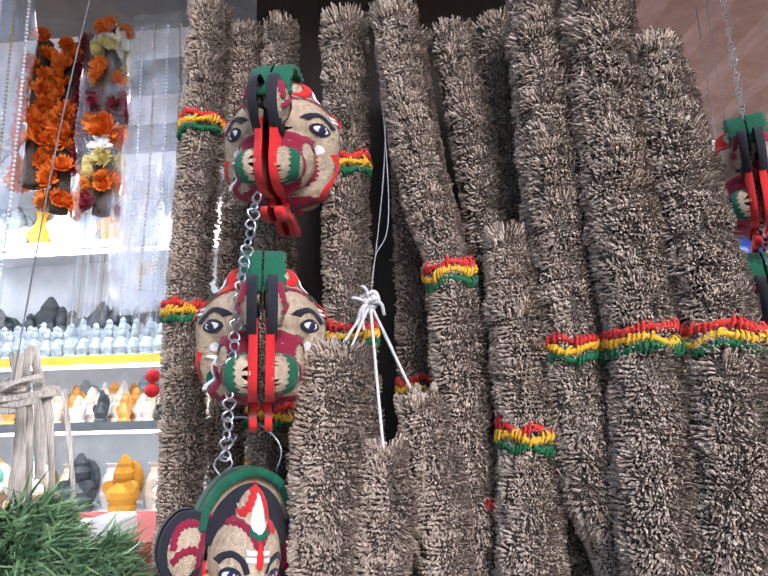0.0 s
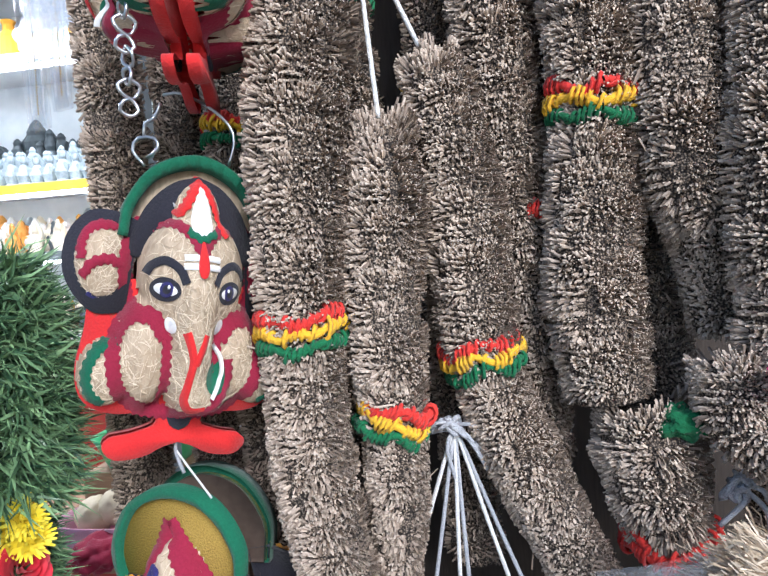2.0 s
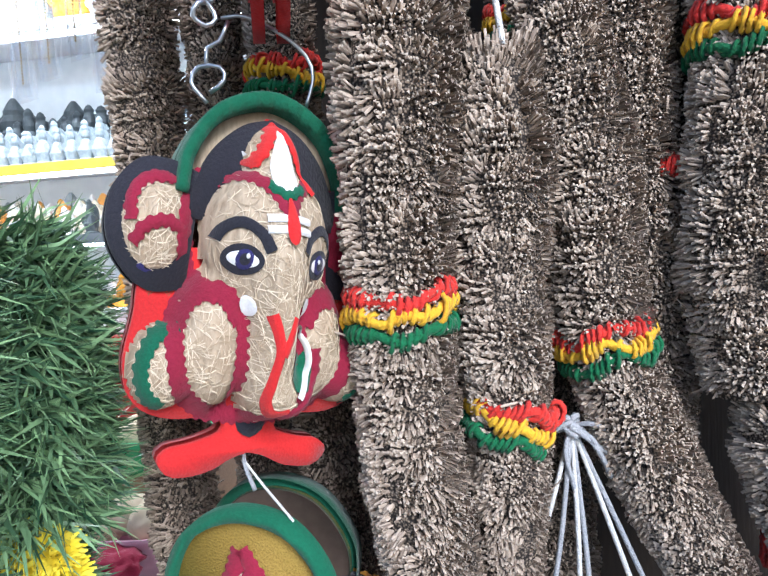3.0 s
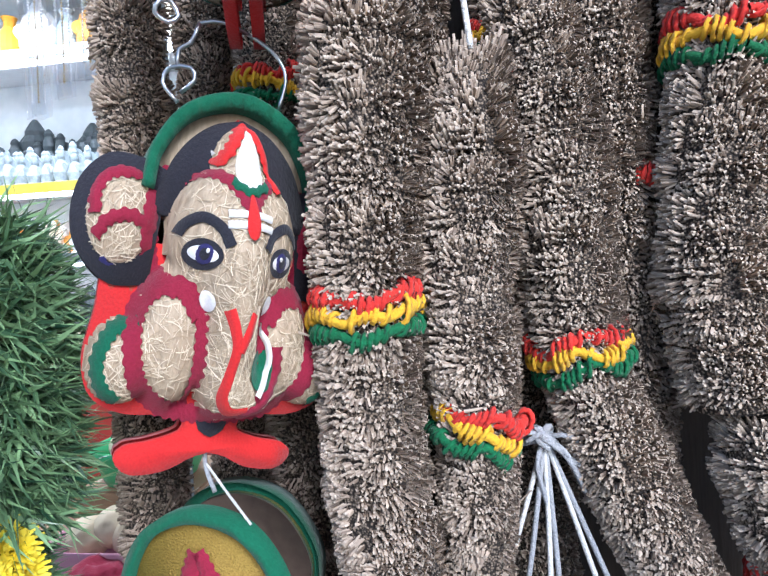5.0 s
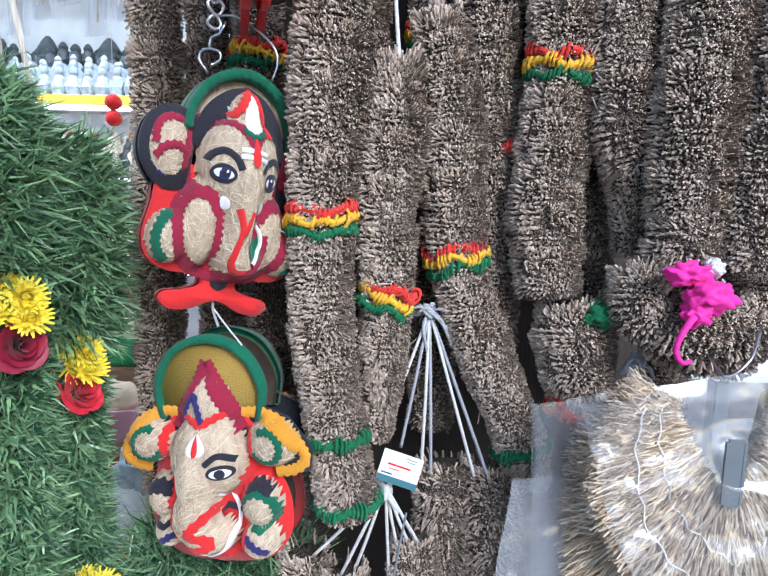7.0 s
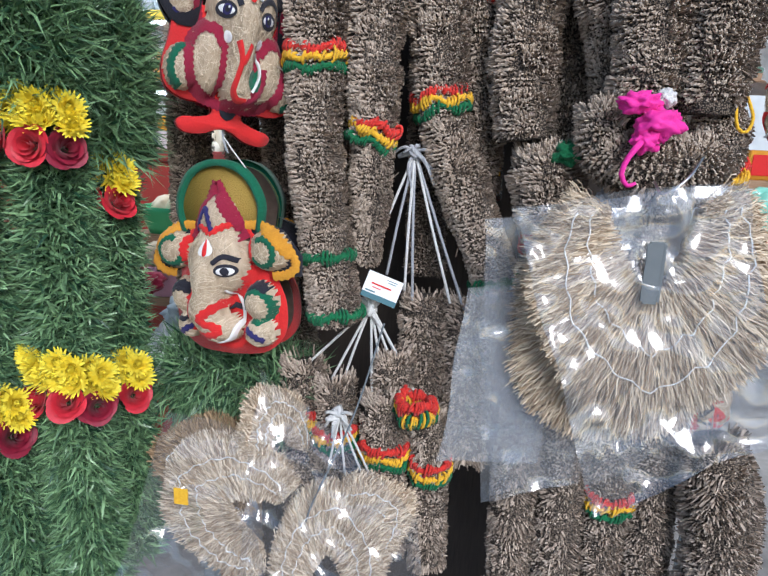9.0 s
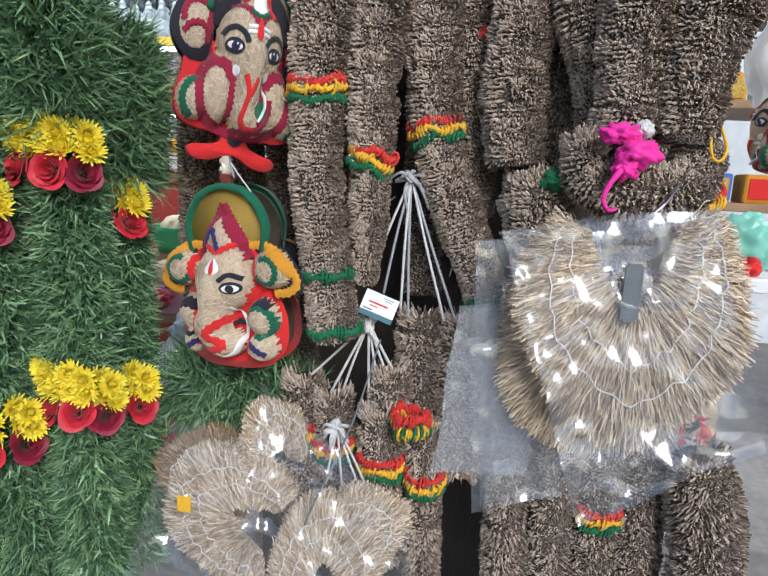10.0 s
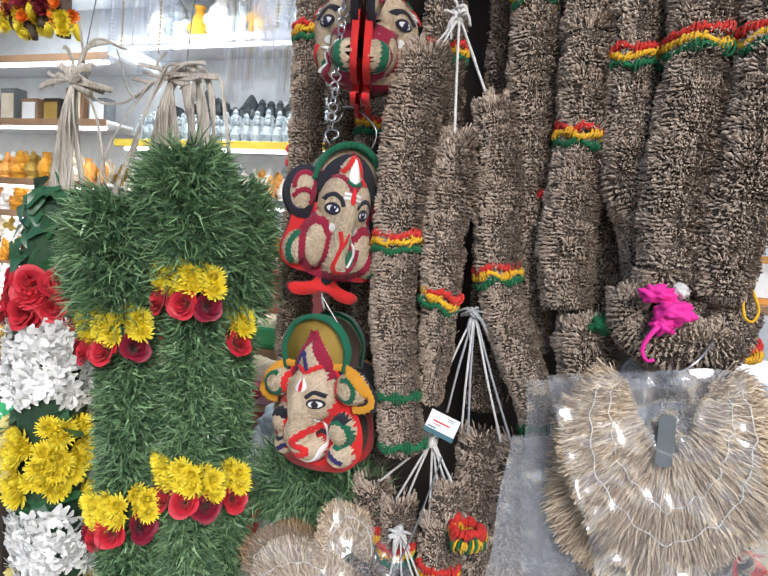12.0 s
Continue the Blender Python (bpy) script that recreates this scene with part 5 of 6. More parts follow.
# loose ends that stick out of the two knots
for kx, ky, kz in ((-.745, .80, 1.725), (-.53, .83, 1.735)):
    for k in range(15):
        b = FR.uniform(-.6, 3.7)
        e = FR.uniform(.03, .09)
        q = (kx + e * math.cos(b), ky + FR.uniform(-.03, .04), kz + e * .75 * math.sin(b))
        bark([(kx, ky - .012, kz), (kx * .5 + q[0] * .5 + FR.uniform(-.012, .012), ky - .016, kz * .5 + q[2] * .5 + FR.uniform(-.012, .012)), q], FR.uniform(.003, .007))
    for k in range(11):
        x = kx + FR.uniform(-.06, .06)
        bark([(kx, ky - .006, kz), (kx * .6 + x * .4, ky - .015, kz - .08), (x, ky - .005, 1.50)], FR.uniform(.003, .007))
for x, y, z in ((-.74, .81, 1.74), (-.51, .84, 1.75)):
    cord([(x, y, z), (x - .02, .92, 2.2), (x - .02, 1.0, 2.66)], .0012, "grey_paint", "thin wire holding up the bark strips", "wire", "wire", "wires")

# ---- flower strings and packets that hang in the shop's mouth ----
def flower_string(x, y, z0, z1, r, meshes, label, per=46):
    thing = empty_thing("flower_string", (x, y, z1), label, "flower string", "flower strings")
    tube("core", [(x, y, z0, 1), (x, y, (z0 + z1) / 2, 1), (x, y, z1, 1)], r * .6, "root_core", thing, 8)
    for k in range(int(per * (z0 - z1) / .35)):
        z, a = FR.uniform(z1, z0), FR.uniform(-2.2, 2.2)
        d = Vector((math.sin(a), -math.cos(a), 0))
        i = int((z - z1) / .045) % len(meshes)
        bloom(meshes[i], Vector((x, y, z)) + d * r * .8, d, FR.uniform(.8, 1.1), thing, "flower", .3)
    return thing


flower_string(-.830, 1.25, 2.62, 2.24, .035, [ORANGE], "bright orange cloth flower string hanging up high")
flower_string(-.770, 1.27, 2.62, 2.18, .035, [ORANGE], "bright orange cloth flower string hanging up high")
flower_string(-.715, 1.29, 2.62, 2.28, .035, [MAROON], "dark red cloth flower string hanging up high")
flower_string(-.632, 1.22, 2.62, 2.15, .032, [MAROON, ORANGE, CREAM, WHITE, ORANGE, MAROON], "flower string of many colours in a clear packet", 55)


def packet(x0, x1, y, z0, z1, label, beads=0, seed=0.0, film="clear_film"):
    thing = empty_thing("clear_packet", ((x0 + x1) / 2, y, z0), label, "packet", "clear packets")
    film_sheet(thing, "front_film", [(x0, y - .012, z1), (x0 + .008, y - .012, z0), (x1, y - .012, z0 + .01), (x1 - .01, y - .012, z1)], None, film, .006, seed, 34, -.004)
    film_sheet(thing, "back_film", [(x0, y + .012, z1), (x0 + .008, y + .012, z0), (x1, y + .012, z0 + .01), (x1 - .01, y + .012, z1)], None, film, .006, seed + 3, 24, .004)
    for k in range(beads):
        bx = x0 + (x1 - x0) * (k + .7) / (beads + .4)
        path = spline([(bx, y, z1 - .02), (bx + .006, y, (z0 + z1) / 2), (bx, y, z0 + .05)], .009)
        verts, faces = [], []
        for p in path:
            b = len(verts)
            verts += [tuple(p + np.array(o) * .0042) for o in ((1, 0, 0), (0, 1, 0), (-1, 0, 0), (0, -1, 0), (0, 0, 1), (0, 0, -1))]
            faces += [(b + i, b + (i + 1) % 4, b + 4) for i in range(4)] + [(b + (i + 1) % 4, b + i, b + 5) for i in range(4)]
        tagged(attach(new("bead_string", mesh_of("bead_string", verts, faces, "gold_cloth" if k % 2 else "shelf_white", True)), thing), kind="stuff")
    return thing


packet(-.695, -.572, 1.215, 2.09, 2.62, "clear packet round a flower string", 0, 2.0)
packet(-.572, -.435, 1.20, 1.92, 2.62, "clear packet of bead strings", 4, 5.0, "cloudy_film")
packet(-.60, -.50, 1.24, 1.92, 2.24, "cloudy packet of bead strings", 3, 8.0, "cloudy_film")
packet(-.93, -.82, 1.06, 1.84, 2.62, "clear packet of bead strings", 3, 21.0)
packet(-.80, -.69, 1.04, 1.81, 2.62, "clear packet of bead strings", 3, 24.0)
for k, x in enumerate((-1.46, -1.40, -1.345, -1.27)):
    flower_string(x, 1.25, 2.62, 2.02 - .03 * (k % 2), .034, [[YELLOW, MAROON, ORANGE, YELLOW, CREAM], [YELLOW, ORANGE, MAROON]][k % 2], "yellow, orange and dark red cloth flower string")
packet(-.64, -.56, 1.28, 2.02, 2.22, "small cloudy packet of trinkets", 2, 11.0, "cloudy_film")
bark([(-.80, 1.25, 1.80), (-.79, 1.25, 1.86), (-.775, 1.25, 1.82), (-.755, 1.25, 1.72), (-.745, 1.25, 1.58)], .014, "grey bark strip looped beside the shop")
bark([(-.83, 1.26, 1.85), (-.805, 1.26, 1.7), (-.80, 1.26, 1.5)], .016, "grey bark strip looped beside the shop")
for k in range(5):
    packet(-1.22 + .085 * k, -1.15 + .085 * k, 2.0, 1.98 + .05 * (k % 3), 2.62, "clear packet of pale crystal strings in the shop", 3, 30.0 + 3 * k)
# packet seen in the gap between garlands
packet(.193, .218, 1.07, 1.24, 1.42, "thin yellow and white packet between the garlands", 1, 14.0)
tagged(part("yellow_card", box_bm(.198, .213, 1.069, 1.071, 1.26, 1.40, .0), "yellow_wool"), "yellow printed card inside a thin packet", "card")

# ---- the shop: floor, walls, ceiling ----
def slab(name, x0, x1, y0, y1, z0, z1, m, bevel=.006):
    return tagged(part(name, box_bm(x0, x1, y0, y1, z0, z1, bevel), m), kind="structure")


slab("ground", -40, 40, -40, 40, -.15, 0, "concrete", 0)
slab("wall_back", -6.0, 1.0, 3.62, 3.74, 0, 3.3, "shop_wall")
slab("wall_left", -6.12, -6.0, .9, 3.74, 0, 3.3, "shop_wall")
# added near-black backing, its colour gives the dark seen between the garlands
slab("wall_dark_backing", -.30, .60, 1.27, 1.33, 0, 3.3, "dark_wood")
slab("ceiling", -6.0, .60, 1.35, 3.62, 3.12, 3.24, "shop_wall")
slab("wall_stall_side", .94, 1.0, 3.0, 3.6, 0, 3.0, "shop_wall")
# unseen wall added behind the camera, kept low so the film mirrors the sky
slab("wall_unseen_low", -9, 9, -4.4, -4.2, 0, 1.0, "shop_wall")
# added slab above the view that blocks sky light from the upper and rear garlands
slab("unseen_shade_slab", -4.0, 4.0, .72, 1.40, 2.74, 2.77, "grey_paint")
bar = tube("hanging_rail", [(-1.0, 1.0, 2.66), (-.2, 1.0, 2.665), (.8, 1.0, 2.66)], .014, "grey_paint", None, 10)
for x in (-.9, -.1, .55):
    tube("bracket", [(x, 1.0, 2.66), (x, 1.0, 2.70), (x, 1.0, 2.742)], .008, "grey_paint", bar, 8)
tagged(bar, "painted steel rail from which the garlands hang", "rail")
post = part("frame_post", box_bm(-.455, -.425, 1.26, 1.30, 0, 2.9, .003), "grey_paint")
tagged(post, "grey painted steel post of the stall frame", "post")
post = part("frame_beam", box_bm(-.70, -.30, 1.32, 1.36, 2.36, 2.42, .003), "grey_paint")
tagged(post, "dark painted beam above the shop mouth", "beam")
post = part("frame_beam", box_bm(-.70, -.30, 1.32, 1.36, 2.52, 2.60, .003), "grey_paint")
tagged(post, "dark painted beam above the shop mouth", "beam")

# lit shelves
def shelf(x0, x1, z, label, edge="shelf_edge", depth=.42, tube_on=True):
    y1 = 3.61
    thing = empty_thing("wall_shelf", ((x0 + x1) / 2, y1, z), label, "shelf", "shop shelves")
    part("board", box_bm(x0, x1, y1 - depth, y1, z - .022, z, .003), "shelf_white", thing)
    part("edge_strip", box_bm(x0, x1, y1 - depth - .012, y1 - depth - .001, z - .045, z + .004, .002), edge, thing)
    if tube_on:
        tube("tube_light", [(x0 + .05, y1 - depth + .05, z - .05), ((x0 + x1) / 2, y1 - depth + .05, z - .05), (x1 - .05, y1 - depth + .05, z - .05)], .014, "tube_glow", thing, 8, True, .5)
    return thing


shelf(-2.9, -.65, 2.72, "white wall shelf in the lit shop", "shelf_white")
shelf(-2.9, -.65, 2.03, "white wall shelf with a yellow edge, lit from below")
shelf(-2.9, -.65, 1.66, "white wall shelf with small figures", "grey_paint")
shelf(-2.9, -.65, 1.18, "white wall shelf low in the shop", "grey_paint", .5)
# a glowing tube is added under each of these shelves to brighten this side
for z in (2.62, 2.16, 1.72, 1.48, 1.25, 1.03, .8):
    shelf(-5.9, -2.95, z, "brown-edged wall shelf crowded with goods", "wood", .45, True)


def lathe(name, profile, material, sides=14):
    verts = [(r * math.cos(2 * math.pi * k / sides), r * math.sin(2 * math.pi * k / sides), z) for r, z in profile for k in range(sides)]
    n = len(profile)
    faces = [(i * sides + k, i * sides + (k + 1) % sides, (i + 1) * sides + (k + 1) % sides, (i + 1) * sides + k) for i in range(n - 1) for k in range(sides)]
    faces += [tuple(range(sides))[::-1], tuple((n - 1) * sides + k for k in range(sides))]
    wide, high = max(r for r, _ in profile), profile[-1][1]
    for cx, cz, rx, rz, y in ((0, high * .55, wide * .95, high * .34, wide * .45), (-wide * .7, high * .42, wide * .42, high * .12, -wide * .3), (wide * .7, high * .42, wide * .42, high * .12, -wide * .3)):
        b = len(verts)
        ring = [(math.cos(2 * math.pi * k / 12), math.sin(2 * math.pi * k / 12)) for k in range(12)]
        verts += [(cx + rx * u, y + q * wide * .22, cz + rz * w) for q in (-1, 1) for u, w in ring]
        faces += [tuple(b + k for k in range(12)), tuple(b + 23 - k for k in range(12))] + [(b + k, b + 12 + k, b + 12 + (k + 1) % 12, b + (k + 1) % 12) for k in range(12)]
    return mesh_of(name, verts, faces, material, False)


FIG = [(.036, 0), (.040, .012), (.030, .018), (.034, .030), (.040, .050), (.030, .075), (.020, .095), (.013, .104), (.018, .116), (.017, .130), (.012, .142), (.014, .150), (.008, .160), (.002, .164)]
SQUAT = [(.050, 0), (.054, .020), (.046, .026), (.062, .045), (.060, .066), (.042, .084), (.026, .096), (.036, .112), (.038, .130), (.026, .148), (.027, .160), (.014, .182), (.006, .192)]
VASE = [(.030, 0), (.034, .01), (.046, .05), (.040, .10), (.022, .13), (.020, .15), (.028, .165)]
SHAPES = {}


def figurine(profile, material, at, size, label, category="figurine"):
    key = (profile[0][0], material)
    if key not in SHAPES:
        SHAPES[key] = lathe("figurine", profile, material)
    ob = new("figurine" if category == "figurine" else "vase", SHAPES[key])
    ob.matrix_world = pose(*at, 0, 0, FR.uniform(-25, 25)) @ Matrix.Diagonal((size * FR.uniform(.9, 1.1), size * .9, size * FR.uniform(.92, 1.12), 1))
    return tagged(ob, label, category, "shop figurines")


for k in range(26):
    figurine(FIG, "grey_plaster", (-2.75 + k * .078, 3.27, 2.03), 1.15, "small pale grey plaster figure on the lit shelf")
for k in range(24):
    figurine(FIG, "grey_plaster", (-2.72 + k * .085, 3.36, 2.03), 1.4, "small pale grey plaster figure on the lit shelf")
for k in range(24):
    figurine(SQUAT, "dark_plaster", (-2.70 + k * .088, 3.48 + .05 * (k % 2), 2.03), 1.45 if k % 4 else 2.0, "dark grey seated plaster figure behind the pale ones")
for k in range(30):
    figurine(FIG, "dark_plaster", (-2.72 + k * .070, 3.43, 2.03), FR.uniform(1.5, 2.0), "dark grey standing plaster figure behind the pale ones")
for k in range(30):
    figurine(FIG, ["cream_ceramic", "orange_ceramic", "white_felt", "cream_ceramic", "dark_plaster"][k % 5], (-2.8 + k * .07, 3.25 + .06 * (k % 2), 1.66), 1.0, "small glazed figure on the shop shelf")
for k in range(34):
    figurine([SQUAT, FIG][k % 3 == 1], ["cream_ceramic", "white_felt", "orange_ceramic", "white_felt", "gold_felt", "grey_plaster"][k % 6], (-2.8 + k * .064, 3.52, 1.66), FR.uniform(1.1, 1.45), "glazed figure at the back of the shop shelf")
for k in range(9):
    figurine([VASE, FIG][k % 2], ["grey_plaster", "white_felt", "cream_ceramic"][k % 3], (-1.66 + k * .11, 3.30, 2.72), 1.5, "pale ornament on the top shelf")
for k in range(22):
    figurine(SQUAT, ["white_felt", "cream_ceramic", "white_felt", "orange_ceramic"][k % 4], (-2.75 + k * .095, 3.42, 1.66), 1.0, "white glazed seated figure on the shop shelf")
for k in range(16):
    figurine([SQUAT, VASE][k % 2], ["cream_ceramic", "dark_plaster", "white_felt", "gold_felt", "cream_ceramic"][k % 5], (-2.7 + k * .13, 3.25 + .1 * (k % 2), 1.18), 1.5, "cream and dark ornament on the lower shelf", "figurine" if k % 2 == 0 else "vase")
for k in range(12):
    figurine([VASE, SQUAT][k % 2], ["white_felt", "grey_plaster", "gold_felt"][k % 3], (-2.7 + k * .17, 3.35, 2.72), 1.6, "pale ornament on the top shelf", "vase" if k % 2 == 0 else "figurine")
crowd = []
for z in (1.72, 1.48, 1.25, 1.03, .8):
    for k in range(64):
        m = ["cream_ceramic", "orange_ceramic", "cream_ceramic", "gold_felt", "white_felt", "white_felt", "gold_cloth", "cream_ceramic"][int(FR.integers(8))]
        place = pose(-5.8 + k * .044, 3.22 + .12 * (k % 3), z, 0, 0, FR.uniform(-25, 25)) @ Matrix.Scale(FR.uniform(.9, 1.35), 4)
        crowd.append(([FIG, SQUAT, VASE][int(FR.integers(3))], m, place))
cv, cf, ci, names = [], [], [], []
for profile, m, place in crowd:
    key = (profile[0][0], m)
    if key not in SHAPES:
        SHAPES[key] = lathe("figurine", profile, m)
    if m not in names:
        names.append(m)
    b = len(cv)
    cv += [tuple(place @ v.co) for v in SHAPES[key].vertices]
    cf += [tuple(b + i for i in p.vertices) for p in SHAPES[key].polygons]
    ci += [names.index(m)] * len(SHAPES[key].polygons)
me = mesh_of("figurine_crowd", cv, cf, names[0], False)
for m in names[1:]:
    me.materials.append(MATS[m])
me.polygons.foreach_set("material_index", ci)
tagged(new("figurine_crowd", me), "crowd of small painted figures on the shop shelves", "figurine", kind="stuff")


def boxed(name, x, y, z, w, d, h, m, label, category, inner=None):
    thing = empty_thing(name, (x, y, z), label, category, "shop boxes")
    part("case", box_bm(x - w / 2, x + w / 2, y - d / 2, y + d / 2, z, z + h, .006), m, thing)
    part("front_panel", box_bm(x - w * .38, x + w * .38, y - d / 2 - .006, y - d / 2 - .001, z + h * .15, z + h * .85, .002), inner or "gold_cloth", thing)
    return thing


for k in range(12):
    boxed("framed_box", -5.6 + k * .22, 3.35, 2.16, .17, .10, .19 + .08 * (k % 3 == 1), ["wood", "dark_wood", "wood", "grey_paint"][k % 4], "brown framed box on the crowded shelf", "box", ["gold_cloth", "cream_ceramic", "card_white"][k % 3])

# counter, trays and round shells
counter = empty_thing("red_counter", (-1.25, 2.2, 0), "red painted wooden counter inside the shop", "counter")
part("body", box_bm(-1.62, -.86, 1.98, 2.50, 0, 1.26, .008), "red_paint", counter)
part("top", box_bm(-1.65, -.83, 1.95, 2.53, 1.262, 1.30, .008), "red_paint", counter)
table = empty_thing("low_table", (-.8, 1.6, 0), "plain wooden table with trays of shells", "table")
part("tabletop", box_bm(-1.25, -.45, 1.40, 1.85, .90, .93, .006), "wood", table)
for x in (-1.2, -.5):
    for y in (1.44, 1.81):
        part("leg", box_bm(x - .02, x + .02, y - .02, y + .02, 0, .899, .004), "wood", table)


def tray(x, y, z, rx, ry, h, m, label):
    prof = [(.72, 0), (.80, .3), (.92, .8), (1.0, 1.0), (.94, 1.0), (.86, .75), (.70, .12), (.01, .10)]
    n = 40
    verts = [(x + rx * r * math.copysign(abs(math.cos(a)) ** .6, math.cos(a)), y + ry * r * math.copysign(abs(math.sin(a)) ** .6, math.sin(a)), z + h * q) for r, q in prof for a in np.arange(n) * 2 * math.pi / n]
    faces = [(i * n + k, i * n + (k + 1) % n, (i + 1) * n + (k + 1) % n, (i + 1) * n + k) for i in range(len(prof) - 1) for k in range(n)]
    faces.append(tuple(range(n))[::-1])
    return tagged(new("tray", mesh_of("tray", verts, faces, m, True)), label, "tray", "plastic trays")


crate = part("wooden_crate", box_bm(-.78, -.52, 1.50, 1.72, .931, 1.075, .005), "wood")
tagged(crate, "plain wooden crate standing on the table", "crate")
tray(-.655, 1.58, 1.076, .115, .10, .075, "green_plastic", "green plastic tray holding pale shells")
tray(-.66, 1.435, .931, .125, .065, .080, "pink_plastic", "pink woven plastic basket holding pale shells")
for x, y, z, r in [(-.63, 1.55, 1.15, .050), (-.70, 1.58, 1.14, .045), (-.60, 1.60, 1.15, .045), (-.61, 1.435, 1.02, .045), (-.70, 1.43, 1.015, .043), (-.655, 1.44, 1.03, .042)]:
    cloth_blob("round_shell", (x, y, z), r, r, r * .9, "beige_shell", "round pale shell lying in a tray", "shell", x * 9, .10)
cloth_blob("folded_cloth", (-.56, 1.36, .80), .09, .08, .07, "white_felt", "white and dark patterned cloth bundle", "cloth", 3.0, .4)
cloth_blob("folded_cloth", (-.48, 1.30, .92), .07, .06, .05, "grey_plaster", "grey cloth bundle beside the trays", "cloth", 5.0, .4)
cloth_blob("folded_cloth", (-.64, 1.34, .98), .05, .05, .03, "maroon_felt", "dark red cloth bundle beside the trays", "cloth", 7.0, .4)
for k, (x, z, m) in enumerate([(-1.40, 1.30, "blue_plastic"), (-1.28, 1.30, "card_white"), (-1.14, 1.30, "cream_ceramic"), (-1.02, 1.30, "card_white")]):
    boxed("small_box", x, 2.05, z, .10, .12, .05 + .02 * (k % 2), m, "small box lying on the red counter", "box", "card_white")
stand = empty_thing("display_stand", (-3.1, 2.75, 0), "stepped wooden display stand crowded with small figures", "stand")
for k in range(5):
    part("step", box_bm(-4.2, -2.0, 2.45 + .18 * k, 2.63 + .18 * k - .002, 0, .60 + .17 * k, .006), "wood", stand)
PAINTS = ["white_felt", "orange_ceramic", "cream_ceramic", "gold_felt", "teal_plastic", "white_felt", "gold_cloth", "cream_ceramic", "gold_cloth"]
for k in range(5):
    for q in range(34):
        figurine([FIG, SQUAT, VASE][int(FR.integers(3))], PAINTS[int(FR.integers(9))], (-4.1 + q * .06, 2.50 + .07 * (q % 2) + .18 * k, .60 + .17 * k), FR.uniform(.65, 1.15), "small painted figure on the stepped stand")
side = empty_thing("side_table", (-1.8, 1.45, 0), "small dark wooden table at the shop mouth", "table")
part("tabletop", box_bm(-2.25, -1.38, 1.18, 1.72, .70, .73, .006), "dark_wood", side)
for x in (-2.21, -1.42):
    for y in (1.22, 1.68):
        part("leg", box_bm(x - .02, x + .02, y - .02, y + .02, 0, .699, .004), "dark_wood", side)
tray(-1.56, 1.29, .731, .11, .09, .05, "green_plastic", "bright green plastic tray on the side table")
for k in range(5):
    boxed("small_box", -2.0 + .055 * (k % 3), 1.35 + .13 * (k // 2), .731, .05, .11, .03 + .015 * (k % 2), ["dark_plaster", "card_white", "dark_wood"][k % 3], "small packet lying on the side table", "box", ["gold_cloth", "card_white"][k % 2])
for k in range(4):
    cloth_blob("wrapped_sweet", (-1.62 + .04 * k, 1.28 + .02 * (k % 2), .755), .025, .022, .018, ["green_plastic", "card_white"][k % 2], "small wrapped packet in a green tray", "packet", k * 3.0, .3)
cord([(-1.09, 2.4, 3.125), (-1.09, 2.4, 2.4), (-1.09, 2.4, 1.80)], .001, "grey_string", "thin thread with two red baubles")
for x, z in ((-1.09, 1.86), (-1.09, 1.80)):
    cloth_blob("red_bauble", (x, 2.4, z), .03, .03, .03, "red_felt", "small red bauble hanging in the shop", "bauble", x, .1)

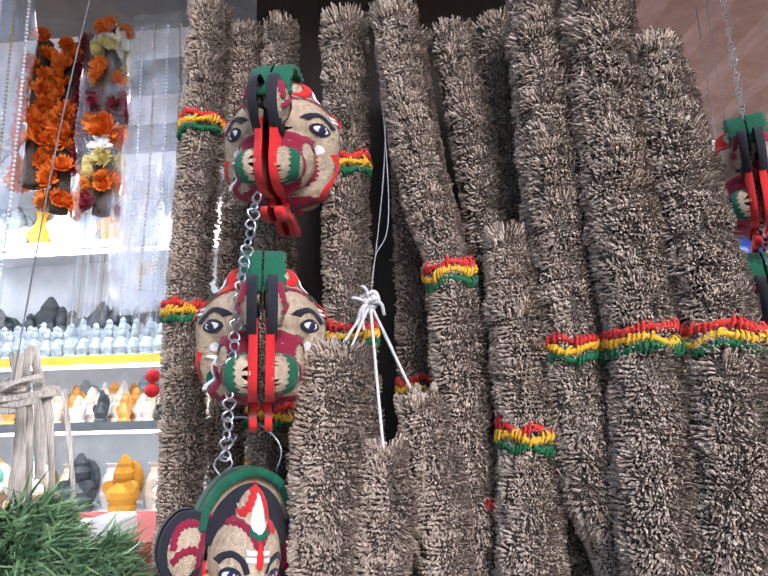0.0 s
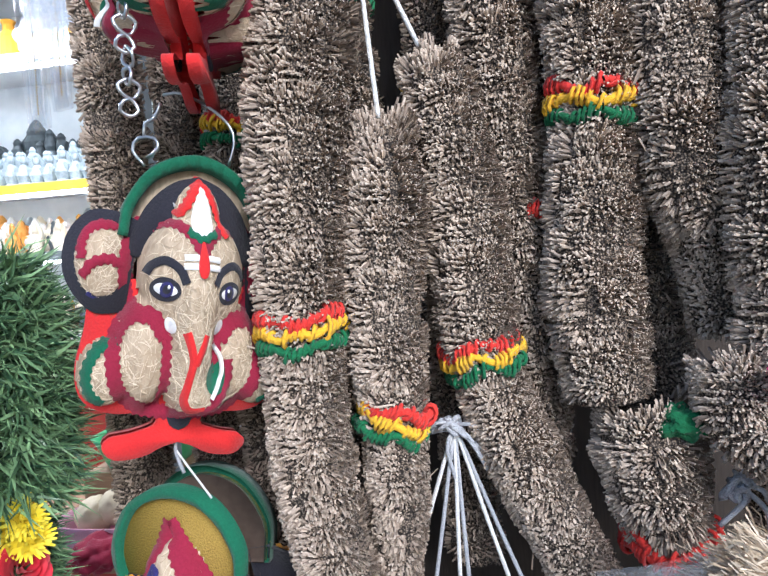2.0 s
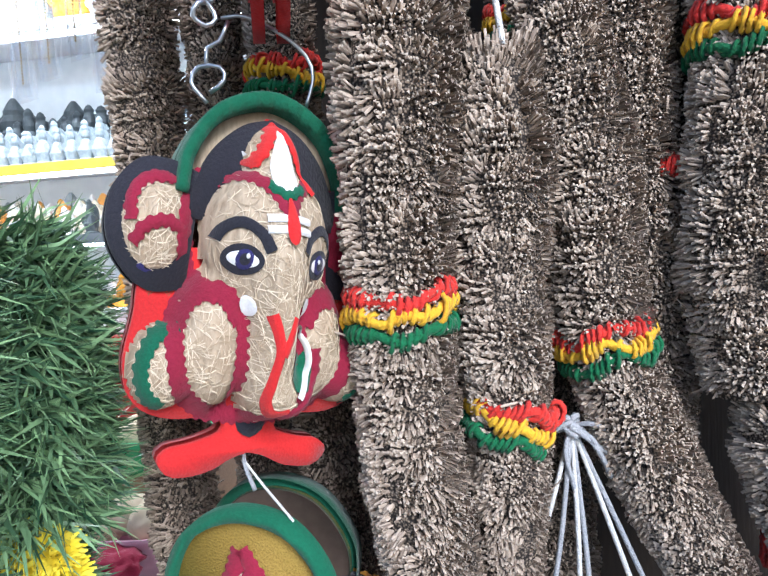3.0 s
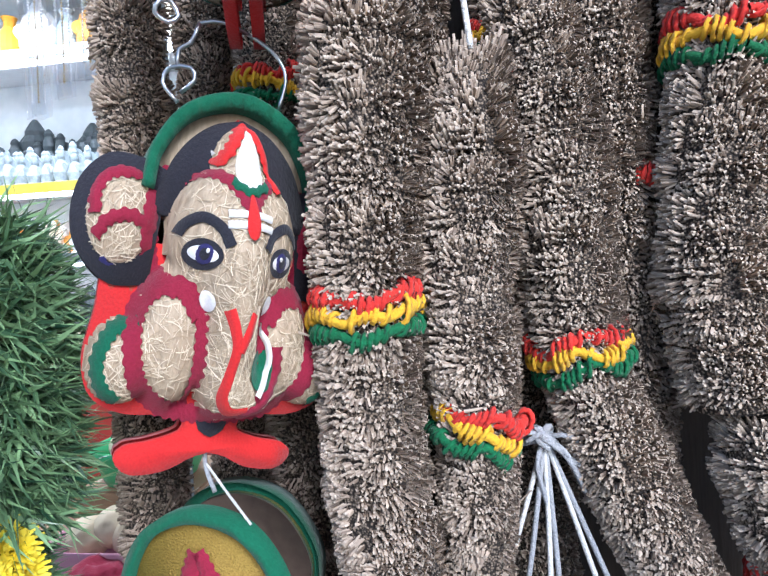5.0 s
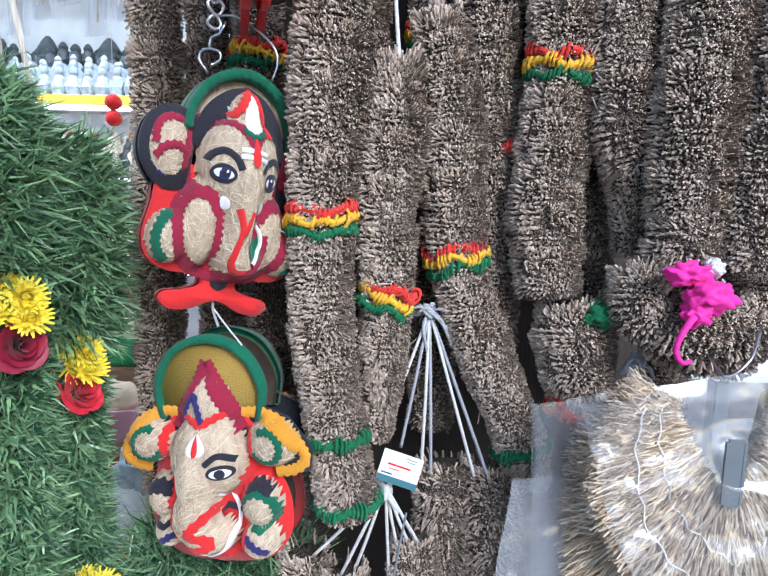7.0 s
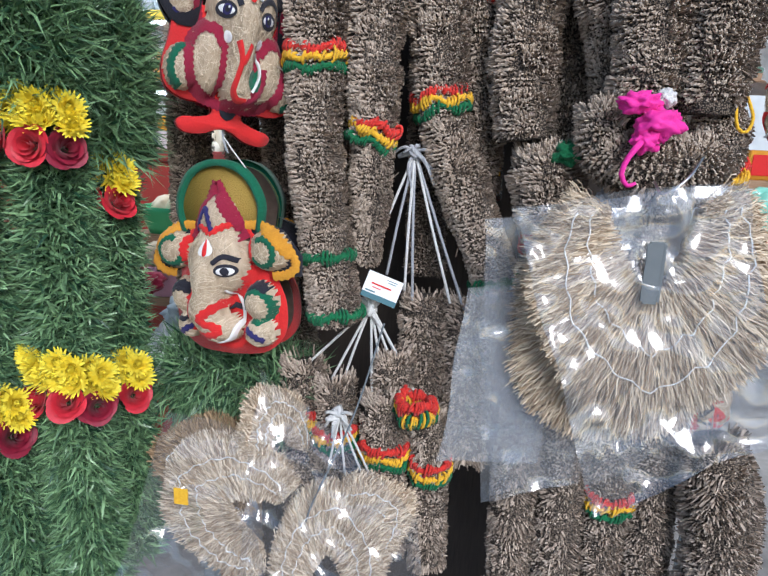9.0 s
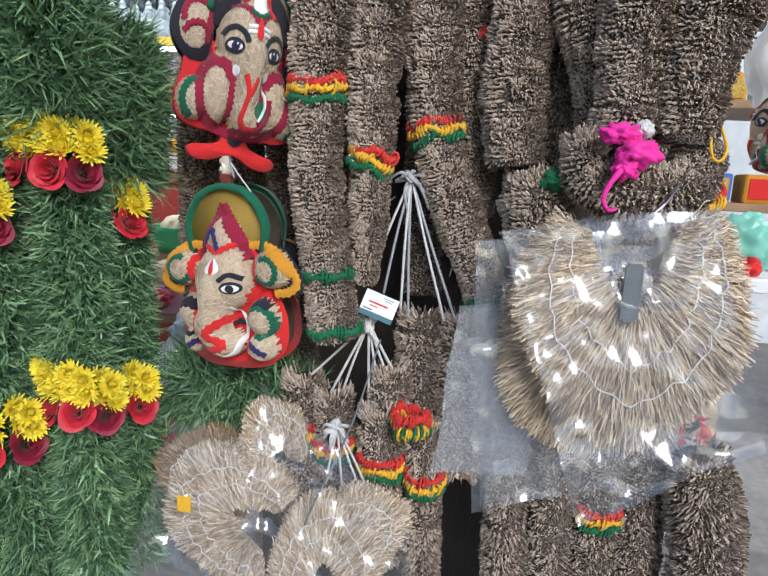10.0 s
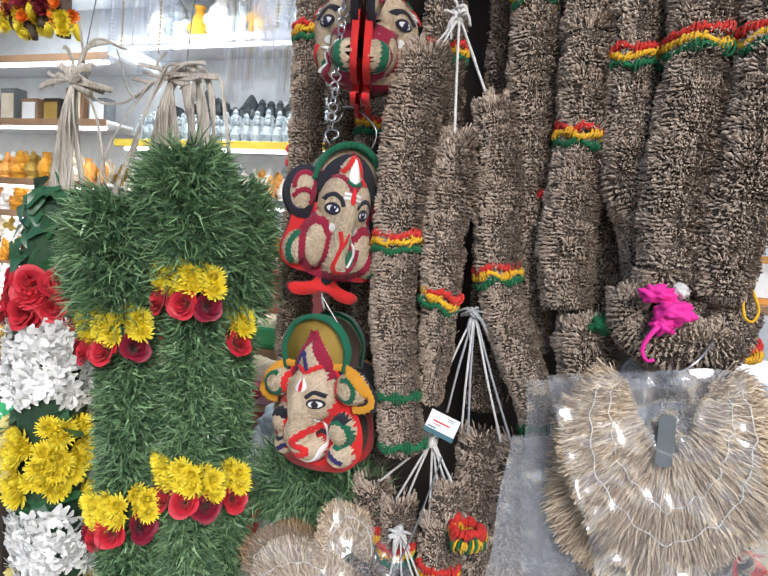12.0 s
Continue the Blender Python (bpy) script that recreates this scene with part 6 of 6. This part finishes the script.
# ---- stall to the other side ----
roof = []
for k in range(61):
    roof += [(.5 + k * .06, 1.0, 3.02 + .018 * math.cos(k * math.pi / 2)), (.5 + k * .06, 3.3, 3.16 + .018 * math.cos(k * math.pi / 2))]
rf = new("roof_sheet", mesh_of("roof_sheet", roof, [(2 * k, 2 * k + 2, 2 * k + 3, 2 * k + 1) for k in range(60)], "roof_sheet"))
rf.modifiers.new("thick", "SOLIDIFY").thickness = .006
tagged(rf, kind="structure")
slab("wall_far", 1.0, 7.0, 5.6, 5.75, 0, 5.2, "shop_wall")
for z in (1.28, 1.75, 2.2):
    sh = empty_thing("stall_shelf", (1.9, 3.2, z), "pale wooden shelf of the next stall", "shelf", "stall shelves")
    part("board", box_bm(1.02, 3.2, 3.0, 3.5, z - .04, z, .004), "wood", sh)
    for k in range(11):
        boxed("goods_box", 1.12 + k * .19, 3.2, z, .13, .16, .14 + .1 * ((k * 7) % 3 == 0), ["orange_ceramic", "card_white", "wood", "teal_plastic", "gold_felt", "blue_plastic"][(k * 5 + int(z * 10)) % 6], "coloured box on the next stall's shelf", "box", ["card_white", "gold_cloth", "red_felt"][k % 3])
tb = empty_thing("stall_table", (1.2, 1.8, 0), "cloth-covered table of the next stall", "table")
part("tabletop", box_bm(.80, 1.7, 1.55, 2.3, 1.08, 1.12, .006), "shelf_white", tb)
for x in (.84, 1.66):
    for y in (1.6, 2.25):
        part("leg", box_bm(x - .02, x + .02, y - .02, y + .02, 0, 1.079, .004), "grey_paint", tb)
cloth_blob("teal_bag", (.86, 1.62, 1.20), .08, .06, .075, "teal_plastic", "teal plastic bag lying on the stall table", "bag", 1.0, .3)
cloth_blob("white_cloth", (1.02, 1.75, 1.18), .09, .08, .06, "white_felt", "white cloth bundle on the stall table", "cloth", 4.0, .35)
cloth_blob("red_cloth", (.86, 1.60, 1.145), .04, .04, .035, "red_felt", "red cloth bundle on the stall table", "cloth", 6.0, .35)
cloth_blob("blue_bag", (.98, 1.7, 2.05), .09, .07, .12, "blue_plastic", "shiny blue bag hanging in the next stall", "bag", 8.0, .25)
cord([(.98, 1.7, 3.03), (.98, 1.7, 2.5), (.98, 1.7, 2.1)], .0015, "grey_string", "string that holds a blue bag")
cord([(1.05, 1.9, 3.03), (1.05, 1.9, 2.4), (1.05, 1.9, 1.9)], .0015, "grey_string", "string that holds a white bundle")
cloth_blob("white_cloth", (1.05, 1.9, 1.75), .12, .08, .22, "white_felt", "white cloth bundle hanging in the next stall", "cloth", 9.0, .35)
